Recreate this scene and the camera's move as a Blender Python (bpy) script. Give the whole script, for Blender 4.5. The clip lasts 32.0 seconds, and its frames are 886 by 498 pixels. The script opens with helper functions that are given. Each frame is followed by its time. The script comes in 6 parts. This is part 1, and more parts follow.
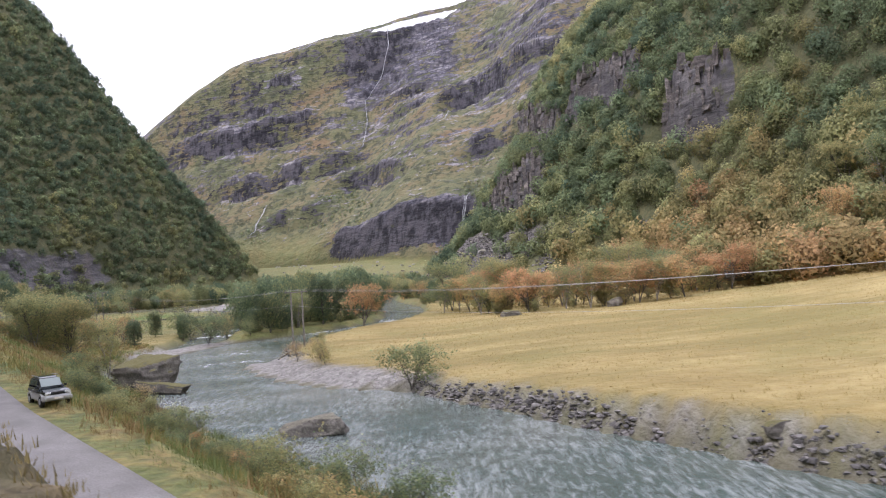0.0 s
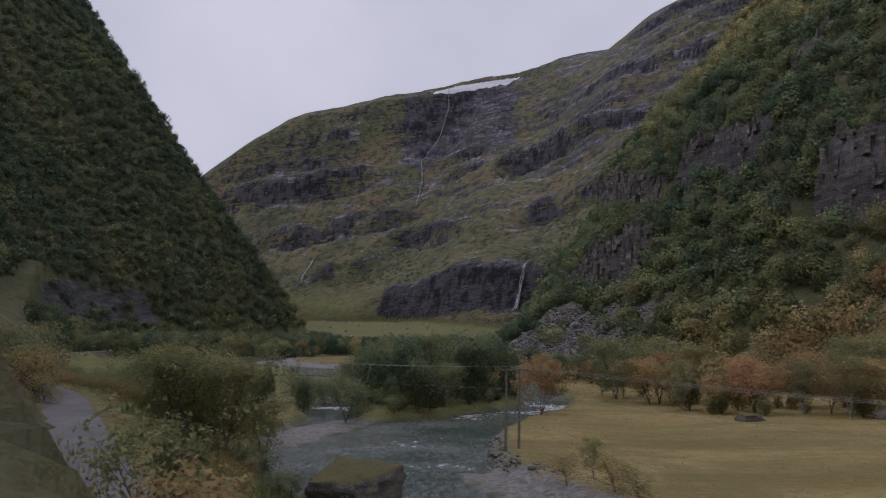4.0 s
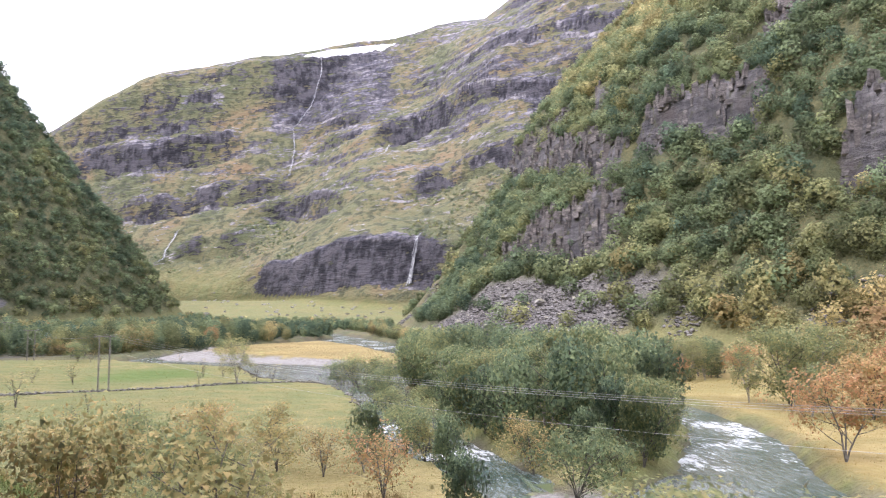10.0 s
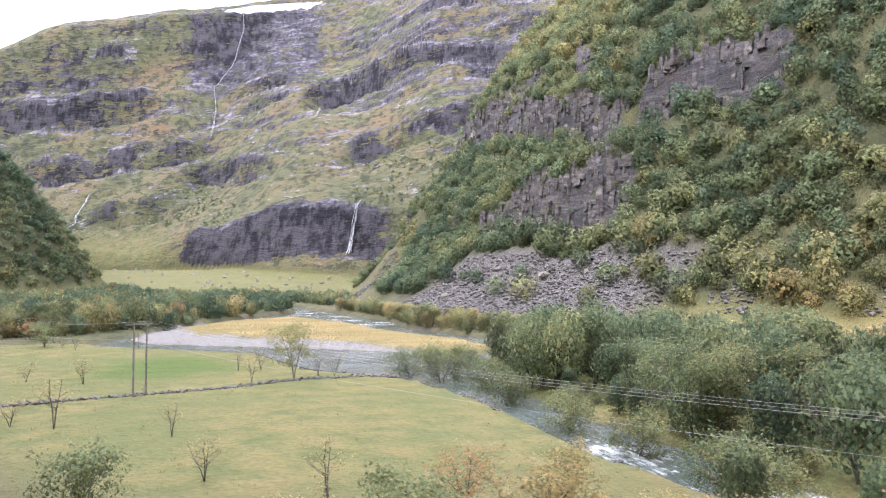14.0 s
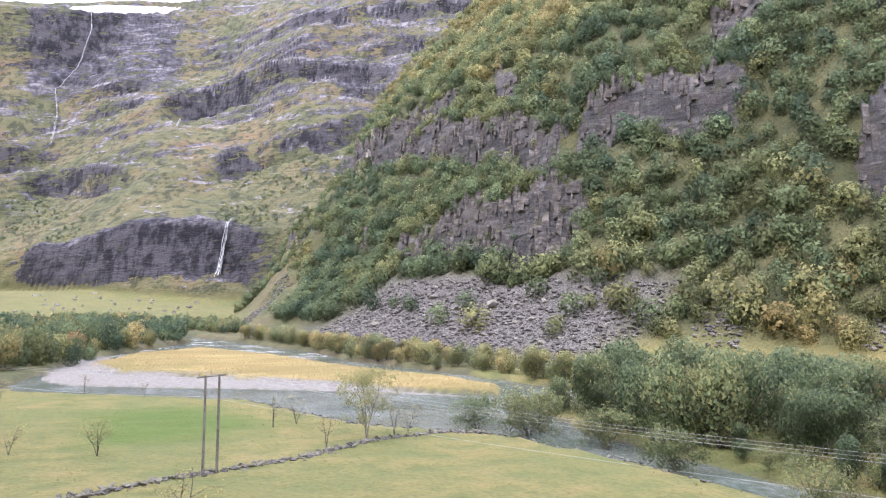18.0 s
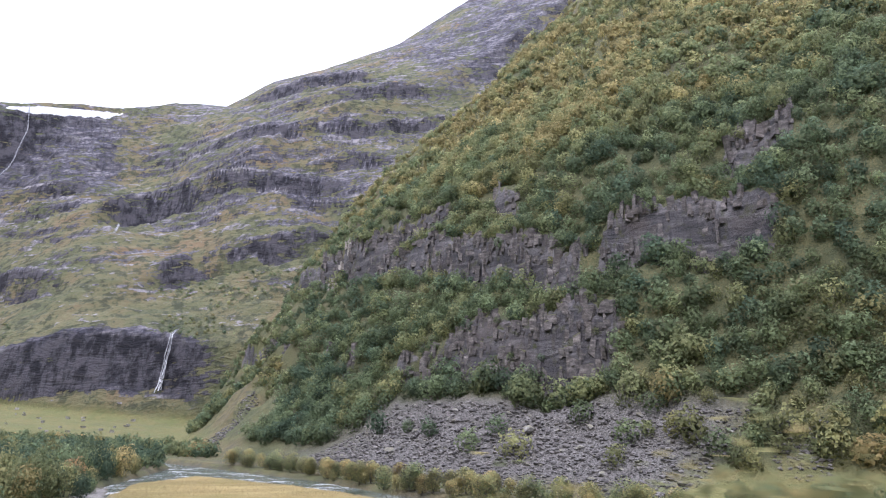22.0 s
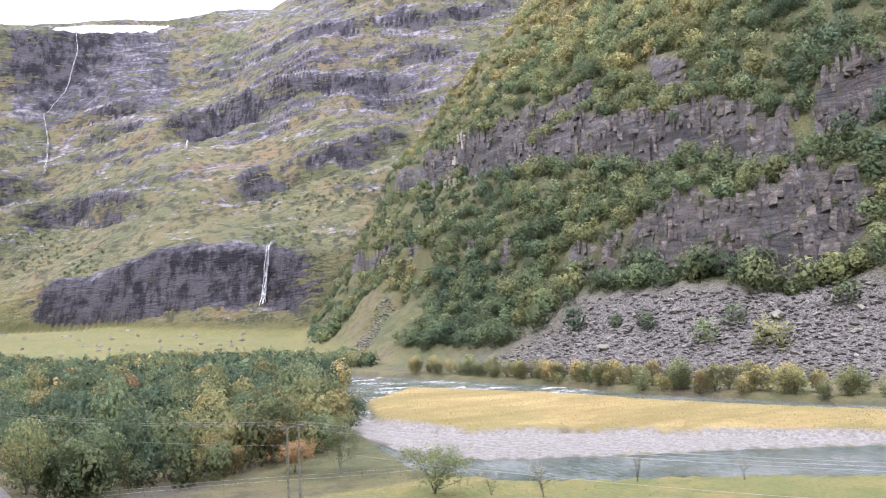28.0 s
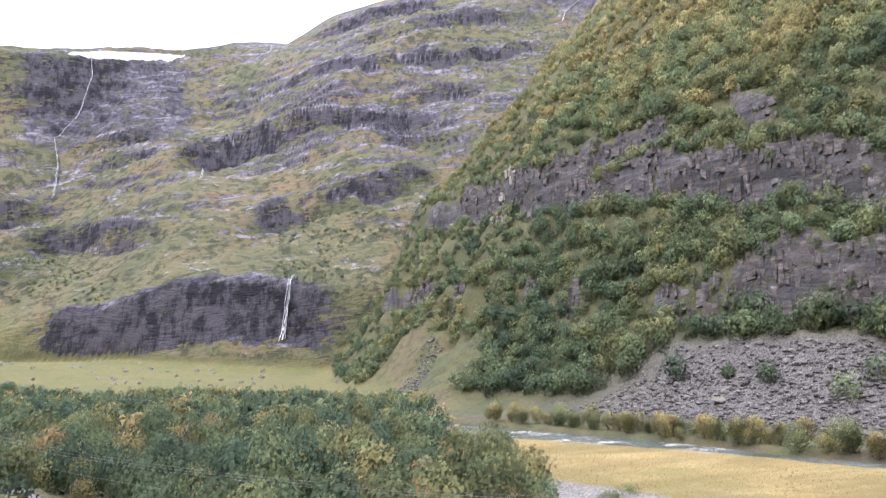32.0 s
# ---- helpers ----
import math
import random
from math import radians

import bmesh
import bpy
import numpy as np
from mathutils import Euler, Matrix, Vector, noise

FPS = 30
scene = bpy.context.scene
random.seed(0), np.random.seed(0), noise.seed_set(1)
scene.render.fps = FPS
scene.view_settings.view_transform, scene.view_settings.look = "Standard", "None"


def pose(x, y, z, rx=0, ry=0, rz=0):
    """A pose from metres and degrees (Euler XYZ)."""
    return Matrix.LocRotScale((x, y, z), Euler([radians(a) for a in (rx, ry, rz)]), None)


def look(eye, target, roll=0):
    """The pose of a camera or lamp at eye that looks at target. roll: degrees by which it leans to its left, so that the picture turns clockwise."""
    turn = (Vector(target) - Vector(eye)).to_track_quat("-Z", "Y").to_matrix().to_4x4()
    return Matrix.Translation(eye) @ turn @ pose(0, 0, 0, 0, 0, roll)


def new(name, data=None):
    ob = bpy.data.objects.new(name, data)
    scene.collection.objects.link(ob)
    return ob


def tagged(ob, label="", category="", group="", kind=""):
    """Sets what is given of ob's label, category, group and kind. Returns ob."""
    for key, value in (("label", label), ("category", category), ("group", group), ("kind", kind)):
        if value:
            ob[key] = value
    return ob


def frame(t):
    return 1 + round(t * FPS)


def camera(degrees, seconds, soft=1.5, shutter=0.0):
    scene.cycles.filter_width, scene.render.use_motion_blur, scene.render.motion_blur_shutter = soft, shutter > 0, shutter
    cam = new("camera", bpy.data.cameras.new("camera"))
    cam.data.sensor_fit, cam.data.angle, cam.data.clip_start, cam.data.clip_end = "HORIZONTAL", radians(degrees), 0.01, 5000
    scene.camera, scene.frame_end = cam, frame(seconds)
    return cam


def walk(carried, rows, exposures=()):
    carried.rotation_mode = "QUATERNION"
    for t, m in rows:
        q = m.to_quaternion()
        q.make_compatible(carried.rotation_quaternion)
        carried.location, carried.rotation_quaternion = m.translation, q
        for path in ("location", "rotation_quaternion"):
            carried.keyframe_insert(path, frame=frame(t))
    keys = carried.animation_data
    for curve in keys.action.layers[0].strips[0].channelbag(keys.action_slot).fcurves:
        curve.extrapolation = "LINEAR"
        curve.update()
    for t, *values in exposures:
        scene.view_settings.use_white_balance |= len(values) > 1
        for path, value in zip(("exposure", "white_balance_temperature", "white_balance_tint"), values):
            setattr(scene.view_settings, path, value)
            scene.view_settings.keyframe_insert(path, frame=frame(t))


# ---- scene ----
cam = camera(60.89, 32.0, 1.1, 0.3)
# seconds, x, y, z, yaw, pitch, roll
TRACK = [
    (0, -0.00, 0.00, 10.00, 0.00, 1.57, -3.59),
    (0.5, -3.54, 4.17, 10.19, 0.17, 1.00, -3.69),
    (1, -7.11, 8.32, 10.38, 0.87, 0.64, -2.95),
    (1.5, -10.69, 12.46, 10.56, 1.71, 0.32, -3.47),
    (2, -14.27, 16.60, 10.75, 2.90, 0.95, -4.40),
    (2.5, -17.82, 20.77, 10.94, 3.36, 1.89, -4.07),
    (3, -21.34, 24.97, 11.13, 1.76, 5.87, -1.58),
    (3.5, -24.80, 29.22, 11.32, -0.09, 6.50, -0.19),
    (4, -28.19, 33.54, 11.52, 2.39, 6.57, 1.28),
    (4.5, -31.48, 37.95, 11.73, 4.90, 5.79, -0.69),
    (5, -34.67, 42.45, 11.94, 5.01, 5.02, -1.59),
    (5.5, -37.80, 47.01, 12.16, 3.30, 3.83, -2.01),
    (6, -40.90, 51.61, 12.38, 1.25, 2.56, -2.11),
    (6.5, -43.99, 56.20, 12.61, 0.33, 1.51, -2.05),
    (7, -47.12, 60.77, 12.83, 0.55, 0.12, -1.91),
    (7.5, -50.31, 65.28, 13.05, 0.55, -0.22, -2.23),
    (8, -53.60, 69.70, 13.27, 0.58, 0.57, -2.07),
    (8.5, -56.98, 74.03, 13.49, -3.52, 1.34, -1.76),
    (9, -60.43, 78.29, 13.71, -5.26, 2.14, -1.16),
    (9.5, -63.93, 82.51, 13.93, -5.61, 3.52, -0.71),
    (10, -67.47, 86.69, 14.15, -8.66, 4.73, -0.05),
    (10.5, -71.03, 90.86, 14.37, -12.57, 1.76, 0.68),
    (11, -74.59, 95.03, 14.59, -12.48, 2.10, 0.86),
    (11.5, -78.16, 99.22, 14.81, -12.92, 1.99, 0.44),
    (12, -81.70, 103.44, 15.01, -14.84, 2.65, 0.08),
    (12.5, -85.22, 107.71, 15.22, -13.68, 2.94, 0.33),
    (13, -88.76, 111.99, 15.42, -13.77, 3.07, 0.17),
    (13.5, -92.29, 116.29, 15.62, -14.32, 2.87, 0.28),
    (14, -95.83, 120.60, 15.82, -15.44, 2.39, 0.02),
    (14.5, -99.38, 124.90, 16.02, -16.73, 2.06, 0.26),
    (15, -102.92, 129.18, 16.21, -18.20, 1.87, 0.30),
    (15.5, -106.47, 133.45, 16.39, -20.46, 1.72, 0.19),
    (16, -110.01, 137.69, 16.58, -22.64, 1.67, 0.01),
    (16.5, -113.57, 141.88, 16.75, -23.82, 1.77, -0.17),
    (17, -117.13, 146.03, 16.92, -24.46, 2.09, -0.44),
    (17.5, -120.70, 150.15, 17.09, -25.99, 3.28, 0.00),
    (18, -124.27, 154.26, 17.26, -27.33, 4.25, 0.58),
    (18.5, -127.84, 158.38, 17.42, -28.40, 6.83, 1.16),
    (19, -131.39, 162.52, 17.58, -29.41, 11.28, 1.57),
    (19.5, -134.93, 166.70, 17.74, -30.35, 14.57, 2.47),
    (20, -138.44, 170.94, 17.90, -31.27, 13.72, 2.38),
    (20.5, -141.97, 175.21, 18.06, -32.34, 13.13, 2.32),
    (21, -145.54, 179.50, 18.23, -33.15, 12.08, 1.05),
    (21.5, -149.11, 183.81, 18.40, -33.22, 12.50, 1.04),
    (22, -152.66, 188.15, 18.56, -33.45, 13.21, 1.24),
    (22.5, -156.16, 192.53, 18.73, -33.39, 12.49, -0.63),
    (23, -159.56, 196.96, 18.88, -33.66, 14.13, -0.18),
    (23.5, -162.85, 201.45, 19.04, -33.72, 16.32, 1.17),
    (24, -165.98, 206.01, 19.18, -33.88, 15.80, 0.60),
    (24.5, -168.95, 210.64, 19.32, -33.90, 14.87, 0.48),
    (25, -171.77, 215.36, 19.44, -34.01, 14.75, 0.23),
    (25.5, -174.48, 220.15, 19.57, -34.19, 14.86, -0.26),
    (26, -177.10, 224.98, 19.68, -34.27, 14.23, -0.82),
    (26.5, -179.65, 229.84, 19.80, -34.03, 11.90, -1.28),
    (27, -182.15, 234.71, 19.91, -33.28, 6.07, -1.87),
    (27.5, -184.65, 239.59, 20.02, -31.72, 5.34, -2.39),
    (28, -187.14, 244.44, 20.13, -30.62, 5.57, -2.53),
    (28.5, -189.62, 249.28, 20.24, -29.93, 5.90, -2.96),
    (29, -192.04, 254.14, 20.35, -31.17, 6.24, -2.90),
    (29.5, -194.42, 259.00, 20.45, -32.31, 6.80, -2.87),
    (30, -196.77, 263.88, 20.55, -32.30, 7.96, -1.69),
    (30.5, -199.11, 268.76, 20.65, -32.48, 9.04, -1.38),
    (31, -201.44, 273.64, 20.75, -32.51, 10.36, -0.74),
    (31.5, -203.78, 278.51, 20.85, -32.08, 11.46, -0.37),
    (32, -206.13, 283.38, 20.95, -31.53, 8.77, -0.59),
]


def heading(x, y, z, yaw, pitch, roll):
    return pose(x, y, z, 0, 0, yaw) @ pose(0, 0, 0, 90 + pitch, 0, 0) @ pose(0, 0, 0, 0, 0, roll)


PATH = [(row[0], heading(*row[1:])) for row in TRACK]
EXPOSURES = [(0, 0.4, 6150, 23), (2.5, 0.4, 6150, 23), (3.05, 0.3, 6150, 23), (3.6, -1.3, 6000, 23), (4.5, -1.4, 6000, 23), (6.3, 0.6, 6150, 23), (7, 0.85, 6200, 23), (9, 1.1, 6150, 23), (10, 0.98, 6150, 23), (12, 1.02, 6000, 23), (18, 1, 6000, 23), (19, 1, 5850, 23), (19.6, 0.2, 5850, 21), (20.4, 0.2, 5850, 21), (21, 0.42, 5850, 21), (23, 0.45, 5800, 21), (23.5, -0.35, 5850, 21), (26.5, -0.35, 5950, 21), (27.1, 0.85, 6050, 23), (28, 0.98, 6050, 23), (30, 1.05, 6000, 23), (31, 0.97, 6000, 23), (32, 0.82, 6000, 23)]
walk(cam, PATH, EXPOSURES)

# ---- world and light ----
SUN_ELEV, SUN_TURN = 52.0, 243.4
world = bpy.data.worlds.new("overcast")
scene.world = world
world.use_nodes = True
wn, wl = world.node_tree.nodes, world.node_tree.links
wn.clear()
w_out, w_bg, w_sky, w_mix = (wn.new(n) for n in ("ShaderNodeOutputWorld", "ShaderNodeBackground", "ShaderNodeTexSky", "ShaderNodeMixRGB"))
w_sky.sky_type, w_sky.sun_disc = "NISHITA", False
w_sky.sun_elevation, w_sky.sun_rotation = radians(SUN_ELEV), radians(SUN_TURN)
w_sky.air_density, w_sky.dust_density = 1.0, 4.0
# a closed cloud deck over the blue sky, a little uneven
w_noise, w_ramp = wn.new("ShaderNodeTexNoise"), wn.new("ShaderNodeValToRGB")
w_noise.inputs["Scale"].default_value, w_noise.inputs["Detail"].default_value = 2.2, 4.0
w_ramp.color_ramp.elements[0].color = (9.2, 9.5, 10.0, 1)
w_ramp.color_ramp.elements[1].color = (11.6, 11.7, 12.0, 1)
w_ramp.color_ramp.elements[0].position, w_ramp.color_ramp.elements[1].position = 0.35, 0.65
wl.new(w_noise.outputs["Fac"], w_ramp.inputs["Fac"])
w_mix.inputs["Fac"].default_value = 0.88
wl.new(w_sky.outputs[0], w_mix.inputs[1])
wl.new(w_ramp.outputs[0], w_mix.inputs[2])
wl.new(w_mix.outputs[0], w_bg.inputs["Color"])
w_bg.inputs["Strength"].default_value = 0.15
wl.new(w_bg.outputs[0], w_out.inputs["Surface"])
sun = new("sun", bpy.data.lights.new("sun", "SUN"))
sun.data.energy, sun.data.angle, sun.data.color = 1.5, radians(20), (1.0, 0.96, 0.9)
sun.matrix_world = look((-320, -160, 460), (0, 0, 0))

rng = np.random.default_rng(7)


# ---- numbers helpers ----
def hash2(ix, iy, seed):
    h = (ix.astype(np.int64) * 374761393 + iy.astype(np.int64) * 668265263 + seed * 1442695041) & 0x7FFFFFFF
    h = ((h ^ (h >> 13)) * 1274126177) & 0x7FFFFFFF
    return ((h ^ (h >> 16)) & 0xFFFF) / 65535.0


def vnoise(x, y, seed=0):
    """Smooth noise on the plane, 0 to 1."""
    ix, iy = np.floor(x), np.floor(y)
    fx, fy = x - ix, y - iy
    fx, fy = fx * fx * (3 - 2 * fx), fy * fy * (3 - 2 * fy)
    a, b = hash2(ix, iy, seed), hash2(ix + 1, iy, seed)
    c, d = hash2(ix, iy + 1, seed), hash2(ix + 1, iy + 1, seed)
    return (a * (1 - fx) + b * fx) * (1 - fy) + (c * (1 - fx) + d * fx) * fy


def fbm(x, y, octaves=4, seed=0):
    total, amp, weight = 0.0, 1.0, 0.0
    for o in range(octaves):
        total, weight = total + amp * vnoise(x, y, seed + o * 17), weight + amp
        x, y, amp = x * 2.03 + 11.3, y * 2.03 - 7.1, amp * 0.5
    return total / weight


def step(a, b, v):
    u = np.clip((v - a) / (b - a), 0, 1)
    return u * u * (3 - 2 * u)


def bend(v, knots):
    """Straight interpolation through (v, value) pairs."""
    k = np.array(knots, float)
    return np.interp(v, k[:, 0], k[:, 1])


def from_line(x, y, line):
    """Distance from a polyline in plan, signed positive to its right, and the share along it as an index."""
    p = np.array(line, float)[:, :2]
    best, side, along = np.full(x.shape, 1e9), np.zeros(x.shape), np.zeros(x.shape)
    for i in range(len(p) - 1):
        ax, ay = p[i]
        dx, dy = p[i + 1] - p[i]
        ll = dx * dx + dy * dy
        u = np.clip(((x - ax) * dx + (y - ay) * dy) / ll, 0, 1)
        qx, qy = x - ax - u * dx, y - ay - u * dy
        dist = np.hypot(qx, qy)
        near = dist < best
        side = np.where(near, np.sign(qx * dy - qy * dx), side)
        along = np.where(near, i + u, along)
        best = np.where(near, dist, best)
    return best * side, along


def in_area(x, y, area):
    """Signed distance to a closed outline in plan: negative inside."""
    p = np.array(area, float)
    inside = np.zeros(x.shape, bool)
    for (ax, ay), (bx, by) in zip(p, np.roll(p, -1, 0)):
        cross = (ay > y) != (by > y)
        inside ^= cross & (x < (bx - ax) * (y - ay) / (by - ay + 1e-9) + ax)
    dist, _ = from_line(x, y, np.vstack([p, p[:1]]))
    return np.where(inside, -np.abs(dist), np.abs(dist))


# ---- plan of the valley ----
RAIL = [(47, -57, 4), (24, -28, 5.6), (0, 0, 7), (-28.2, 33.5, 8.5), (-53.6, 69.7, 10.3), (-81.7, 103.4, 12), (-110, 137.7, 13.6), (-138.4, 170.9, 14.9), (-166, 206, 16.2), (-187.1, 244.4, 17.1), (-206.1, 283.4, 17.9), (-228, 335, 19), (-262, 420, 21)]
ROAD = [(28, -30, 2), (8, 2, 2.6), (-9, 23, 3.0), (-24, 41, 3.6), (-42, 64, 4.8), (-58, 89, 6.6), (-85, 121, 6.2), (-115, 160, 5), (-142, 200, 3.4), (-166, 245, 2.4), (-182, 300, 1.6), (-187, 355, 1.6), (-200, 430, 1.8)]
EAST_BANK = [(60, -10), (32, 22), (7, 59), (0, 69), (-4, 76), (-12, 83), (-19, 93), (-25, 108), (-26, 122), (-25, 139), (-20, 155), (-14, 168), (-9, 184), (-6, 212), (-8, 250), (-18, 300), (-24, 349), (-33, 395), (-32, 449), (-48, 535), (-62, 600), (-100, 680), (-138, 790)]
WEST_BANK = [(28, -8), (9, 22), (-3, 38), (-12, 50), (-22, 62), (-32, 80), (-42, 91), (-50, 104), (-53, 130), (-54, 152), (-58, 170), (-61, 190), (-62, 222), (-65, 243), (-70, 252), (-81, 263), (-90, 298), (-109, 315), (-128, 328), (-134, 344), (-122, 400), (-106, 445), (-64, 530), (-76, 600), (-114, 684), (-152, 796)]
WOOD_ISLAND = [(-44, 150), (-33, 159), (-26, 172), (-19, 184), (-17, 205), (-20, 235), (-30, 262), (-44, 270), (-51, 245), (-52, 215), (-50, 185), (-48, 165)]
REED_ISLAND = [(-113, 404), (-117, 386), (-107, 369), (-94, 359), (-83, 344), (-74, 326), (-63, 315), (-38, 293), (-30, 304), (-33, 333), (-43, 361), (-49, 395), (-56, 432), (-70, 468), (-98, 443)]
GRAVEL_BAR = [(-126, 368), (-124, 356), (-119, 347), (-104, 337), (-90, 329), (-74, 319), (-58, 306), (-42, 291), (-62, 318), (-82, 344), (-94, 360), (-108, 372), (-114, 400), (-104, 445), (-114, 424), (-122, 396)]
SHINGLE = [(-2, 76), (-11, 80), (-20, 90), (-28, 104), (-29, 110), (-24, 110), (-17, 94), (-8, 85)]
WEST_SHINGLE = [(-53, 124), (-49, 125), (-47, 136), (-43, 150), (-49, 153), (-54, 140)]
FOOT_EAST = [(-60, 150), (60, 130), (150, 78), (200, 62), (255, 46), (300, 24), (340, 6), (390, -8), (445, -22), (520, -22), (650, -28), (720, -22), (800, 0), (900, 22), (960, 60), (1050, 130)]
WALL_EAST = [(0, 0), (12, 5), (28, 16), (46, 36), (60, 56), (75, 80), (95, 112), (118, 146), (178, 200), (300, 318), (450, 472), (800, 800), (1300, 1000)]
FOOT_WEST = [(-100, 40), (-57, 33), (0, -14), (100, -94), (200, -178), (300, -228), (400, -268), (520, -288), (620, -286), (720, -250), (800, -212), (860, -190), (900, -186)]
FOOT_FAR = [(-700, 1500), (-300, 1185), (-221, 1118), (-82, 1012), (27, 948), (110, 900), (240, 880), (700, 900)]


def water_z(y):
    return bend(y, [(-100, -2.0), (450, -2.0), (550, -1.6), (800, 1.2), (900, 6)])


# rock bands of the far mountain: from x, z to x, z, and their height
FAR_BANDS = [(-545, 262, -245, 308, 34), (-500, 330, -300, 352, 13), (-430, 398, -220, 430, 14), (-420, 166, -150, 228, 28), (-285, 97, -185, 112, 22), (-172, 166, -55, 168, 24),
             (-75, 344, 0, 368, 18), (-75, 302, -10, 320, 13), (10, 300, 125, 332, 30), (50, 186, 215, 236, 22), (222, 308, 285, 303, 15), (275, 384, 352, 398, 18), (190, 452, 335, 472, 17),
             (120, 352, 270, 338, 20), (290, 606, 430, 640, 24), (290, 535, 480, 578, 20), (320, 455, 480, 500, 16)]


def band(z, low, tall, share):
    """Steepens the slope between two heights into a cliff with shelves above and below."""
    reach = tall * 2.1
    u = (z - (low - tall * 0.55)) / reach
    lift = np.where((u > 0) & (u < 1), (step(0.34, 0.66, u) - u) * reach, 0.0)
    return z + lift * share


def land(x, y, fine=True):
    """Height of the ground, and the masks that tell its cover."""
    wob = 14 * (fbm(x / 60, y / 60, 3, 3) - 0.5)
    floor = bend(y, [(-100, -0.6), (300, -0.7), (450, -0.4), (700, 2), (800, 4), (1010, 27), (1120, 22), (1500, 60)]) + 0.5 * (fbm(x / 18, y / 18, 3, 5) - 0.5)
    floor = floor + 8.5 * step(20, 115, x) * step(300, 60, y) + 1.2 * step(-8, 20, x) * step(220, 120, y)
    # wooded wall along the east side
    d = x - bend(y, FOOT_EAST)
    dn = d + wob * step(15, 80, d) * 0.8
    dn = dn + (44 * (fbm(x / 48, y / 48, 3, 15) - 0.5) + 16 * (fbm(x / 17, y / 17, 2, 16) - 0.5)) * step(540, 680, y) * step(10, 60, d)
    east = bend(dn, WALL_EAST) * (1 + 0.13 * step(60, 160, d) * step(380, 620, y)) + (d < 0) * d * 0.5
    east = east * (0.95 + 0.10 * fbm(x / 90, y / 90, 3, 9))
    gully = np.exp(-((y - 335 - 0.30 * d) / 24) ** 2) * step(30, 80, d) * step(500, 200, d)
    east = east - 16 * gully
    jag = 9.0 * (fbm(x / 9, y / 9, 3, 47) - 0.5) + 16 * (fbm(x / 28, y / 28, 2, 48) - 0.5)
    broken = step(0.42, 0.54, fbm(x / 26, y / 30, 3, 43))
    cliff = np.zeros(x.shape)
    for low, tall, where in ((bend(y, [(340, 88), (385, 86), (410, 78), (480, 88), (600, 112), (700, 124), (860, 140)]), 15, np.maximum(broken, 0.9 * step(405, 440, y)) * step(334, 350, y) * step(900, 800, y)),
                             (38.0, 19, (0.6 + 0.4 * broken) * step(374, 388, y) * step(520, 450, y)),
                             (54.0, 20, step(255, 264, y) * step(301, 292, y)),
                             (bend(y, [(380, 30), (540, 46), (700, 62)]), 9, step(0.50, 0.58, fbm(x / 22, y / 22, 2, 44)) * step(470, 500, y)),
                             (128.0, 13, 0.8 * step(0.55, 0.63, fbm(x / 40, y / 40, 2, 49)))):
        ez = east + jag
        rise = band(ez, low, tall, 1) - ez
        q = (ez - (low - tall * 0.55)) / (tall * 2.1)
        cliff = np.maximum(cliff, step(0.30, 0.40, q) * step(0.72, 0.62, q) * where)
        east = east + rise * where
    east = east + 1.6 * cliff * (fbm(x / 4, y / 4, 2, 50) - 0.5)
    # wall along the west side, ending in a nose
    u = bend(y, FOOT_WEST) - x
    west = bend(u + wob * step(5, 60, u), [(-200, -120), (0, 0), (26, 28), (34, 46), (150, 192), (300, 400), (500, 640), (900, 950)])
    west = west - 1.25 * np.maximum(y - 850, 0) * step(-5, 40, u)
    # the far mountain across the valley's head: its crest, and how it drops towards the valley
    yv = y + wob * 1.3 + 20 * (fbm(x / 130, y / 130, 3, 13) - 0.5)
    crest = bend(x, [(-900, 180), (-620, 322), (-551, 366), (-490, 412), (-429, 449), (-368, 474), (-308, 486), (-189, 514), (-84, 524), (0, 538), (47, 545), (142, 585), (246, 606), (334, 682), (483, 775), (622, 868), (698, 940), (829, 1062), (930, 1095), (1150, 1150), (1500, 1250)])
    crest = crest + 11 * step(500, 300, x) - 0.12 * np.maximum(x - 830, 0)
    crest = crest + np.exp(-((x + 5) / 95) ** 4) * (16 * step(1556, 1622, y) + 12)
    back = 1560 - yv
    drop_w = bend(back, [(-800, 10), (0, 10), (22, 26), (60, 140), (175, 298), (300, 372), (430, 432), (530, 466), (800, 560)])
    drop_c = bend(back, [(-800, 6), (0, 8), (60, 90), (150, 190), (283, 281), (440, 368), (500, 405), (600, 463), (800, 560)])
    drop_e = bend(back, [(-800, 0), (0, 0), (200, 90), (340, 165), (390, 240), (472, 317), (600, 430), (700, 520), (900, 640)])
    s = step(-150, 10, x)
    e = step(60, 234, x)
    far = crest - (drop_w * (1 - s) + (drop_c * (1 - e) + drop_e * e) * s)
    v = yv - bend(x, FOOT_FAR)
    apron = step(-130, -210, x)
    v0 = y - bend(x, FOOT_FAR)
    far = np.where(v0 < 0, far + bend(v0, [(-300, -190), (-20, -44), (0, 0)]) * (1 - 0.6 * apron), far) - apron * 34 * step(170, 0, v)
    walls = np.maximum(np.maximum(east, west), far)
    soft = 4.0 + 14 * step(820, 920, y)
    k = np.clip(0.5 + 0.5 * (walls - floor) / soft, 0, 1)
    height = floor * (1 - k) + walls * k + soft * k * (1 - k) * 0.5
    hill = step(2, 14, walls - floor)
    is_far = step(-20, 20, far - np.maximum(east, west)) * hill
    is_west = step(-6, 6, west - np.maximum(east, far)) * hill
    is_east = hill * (1 - is_far) * (1 - is_west)
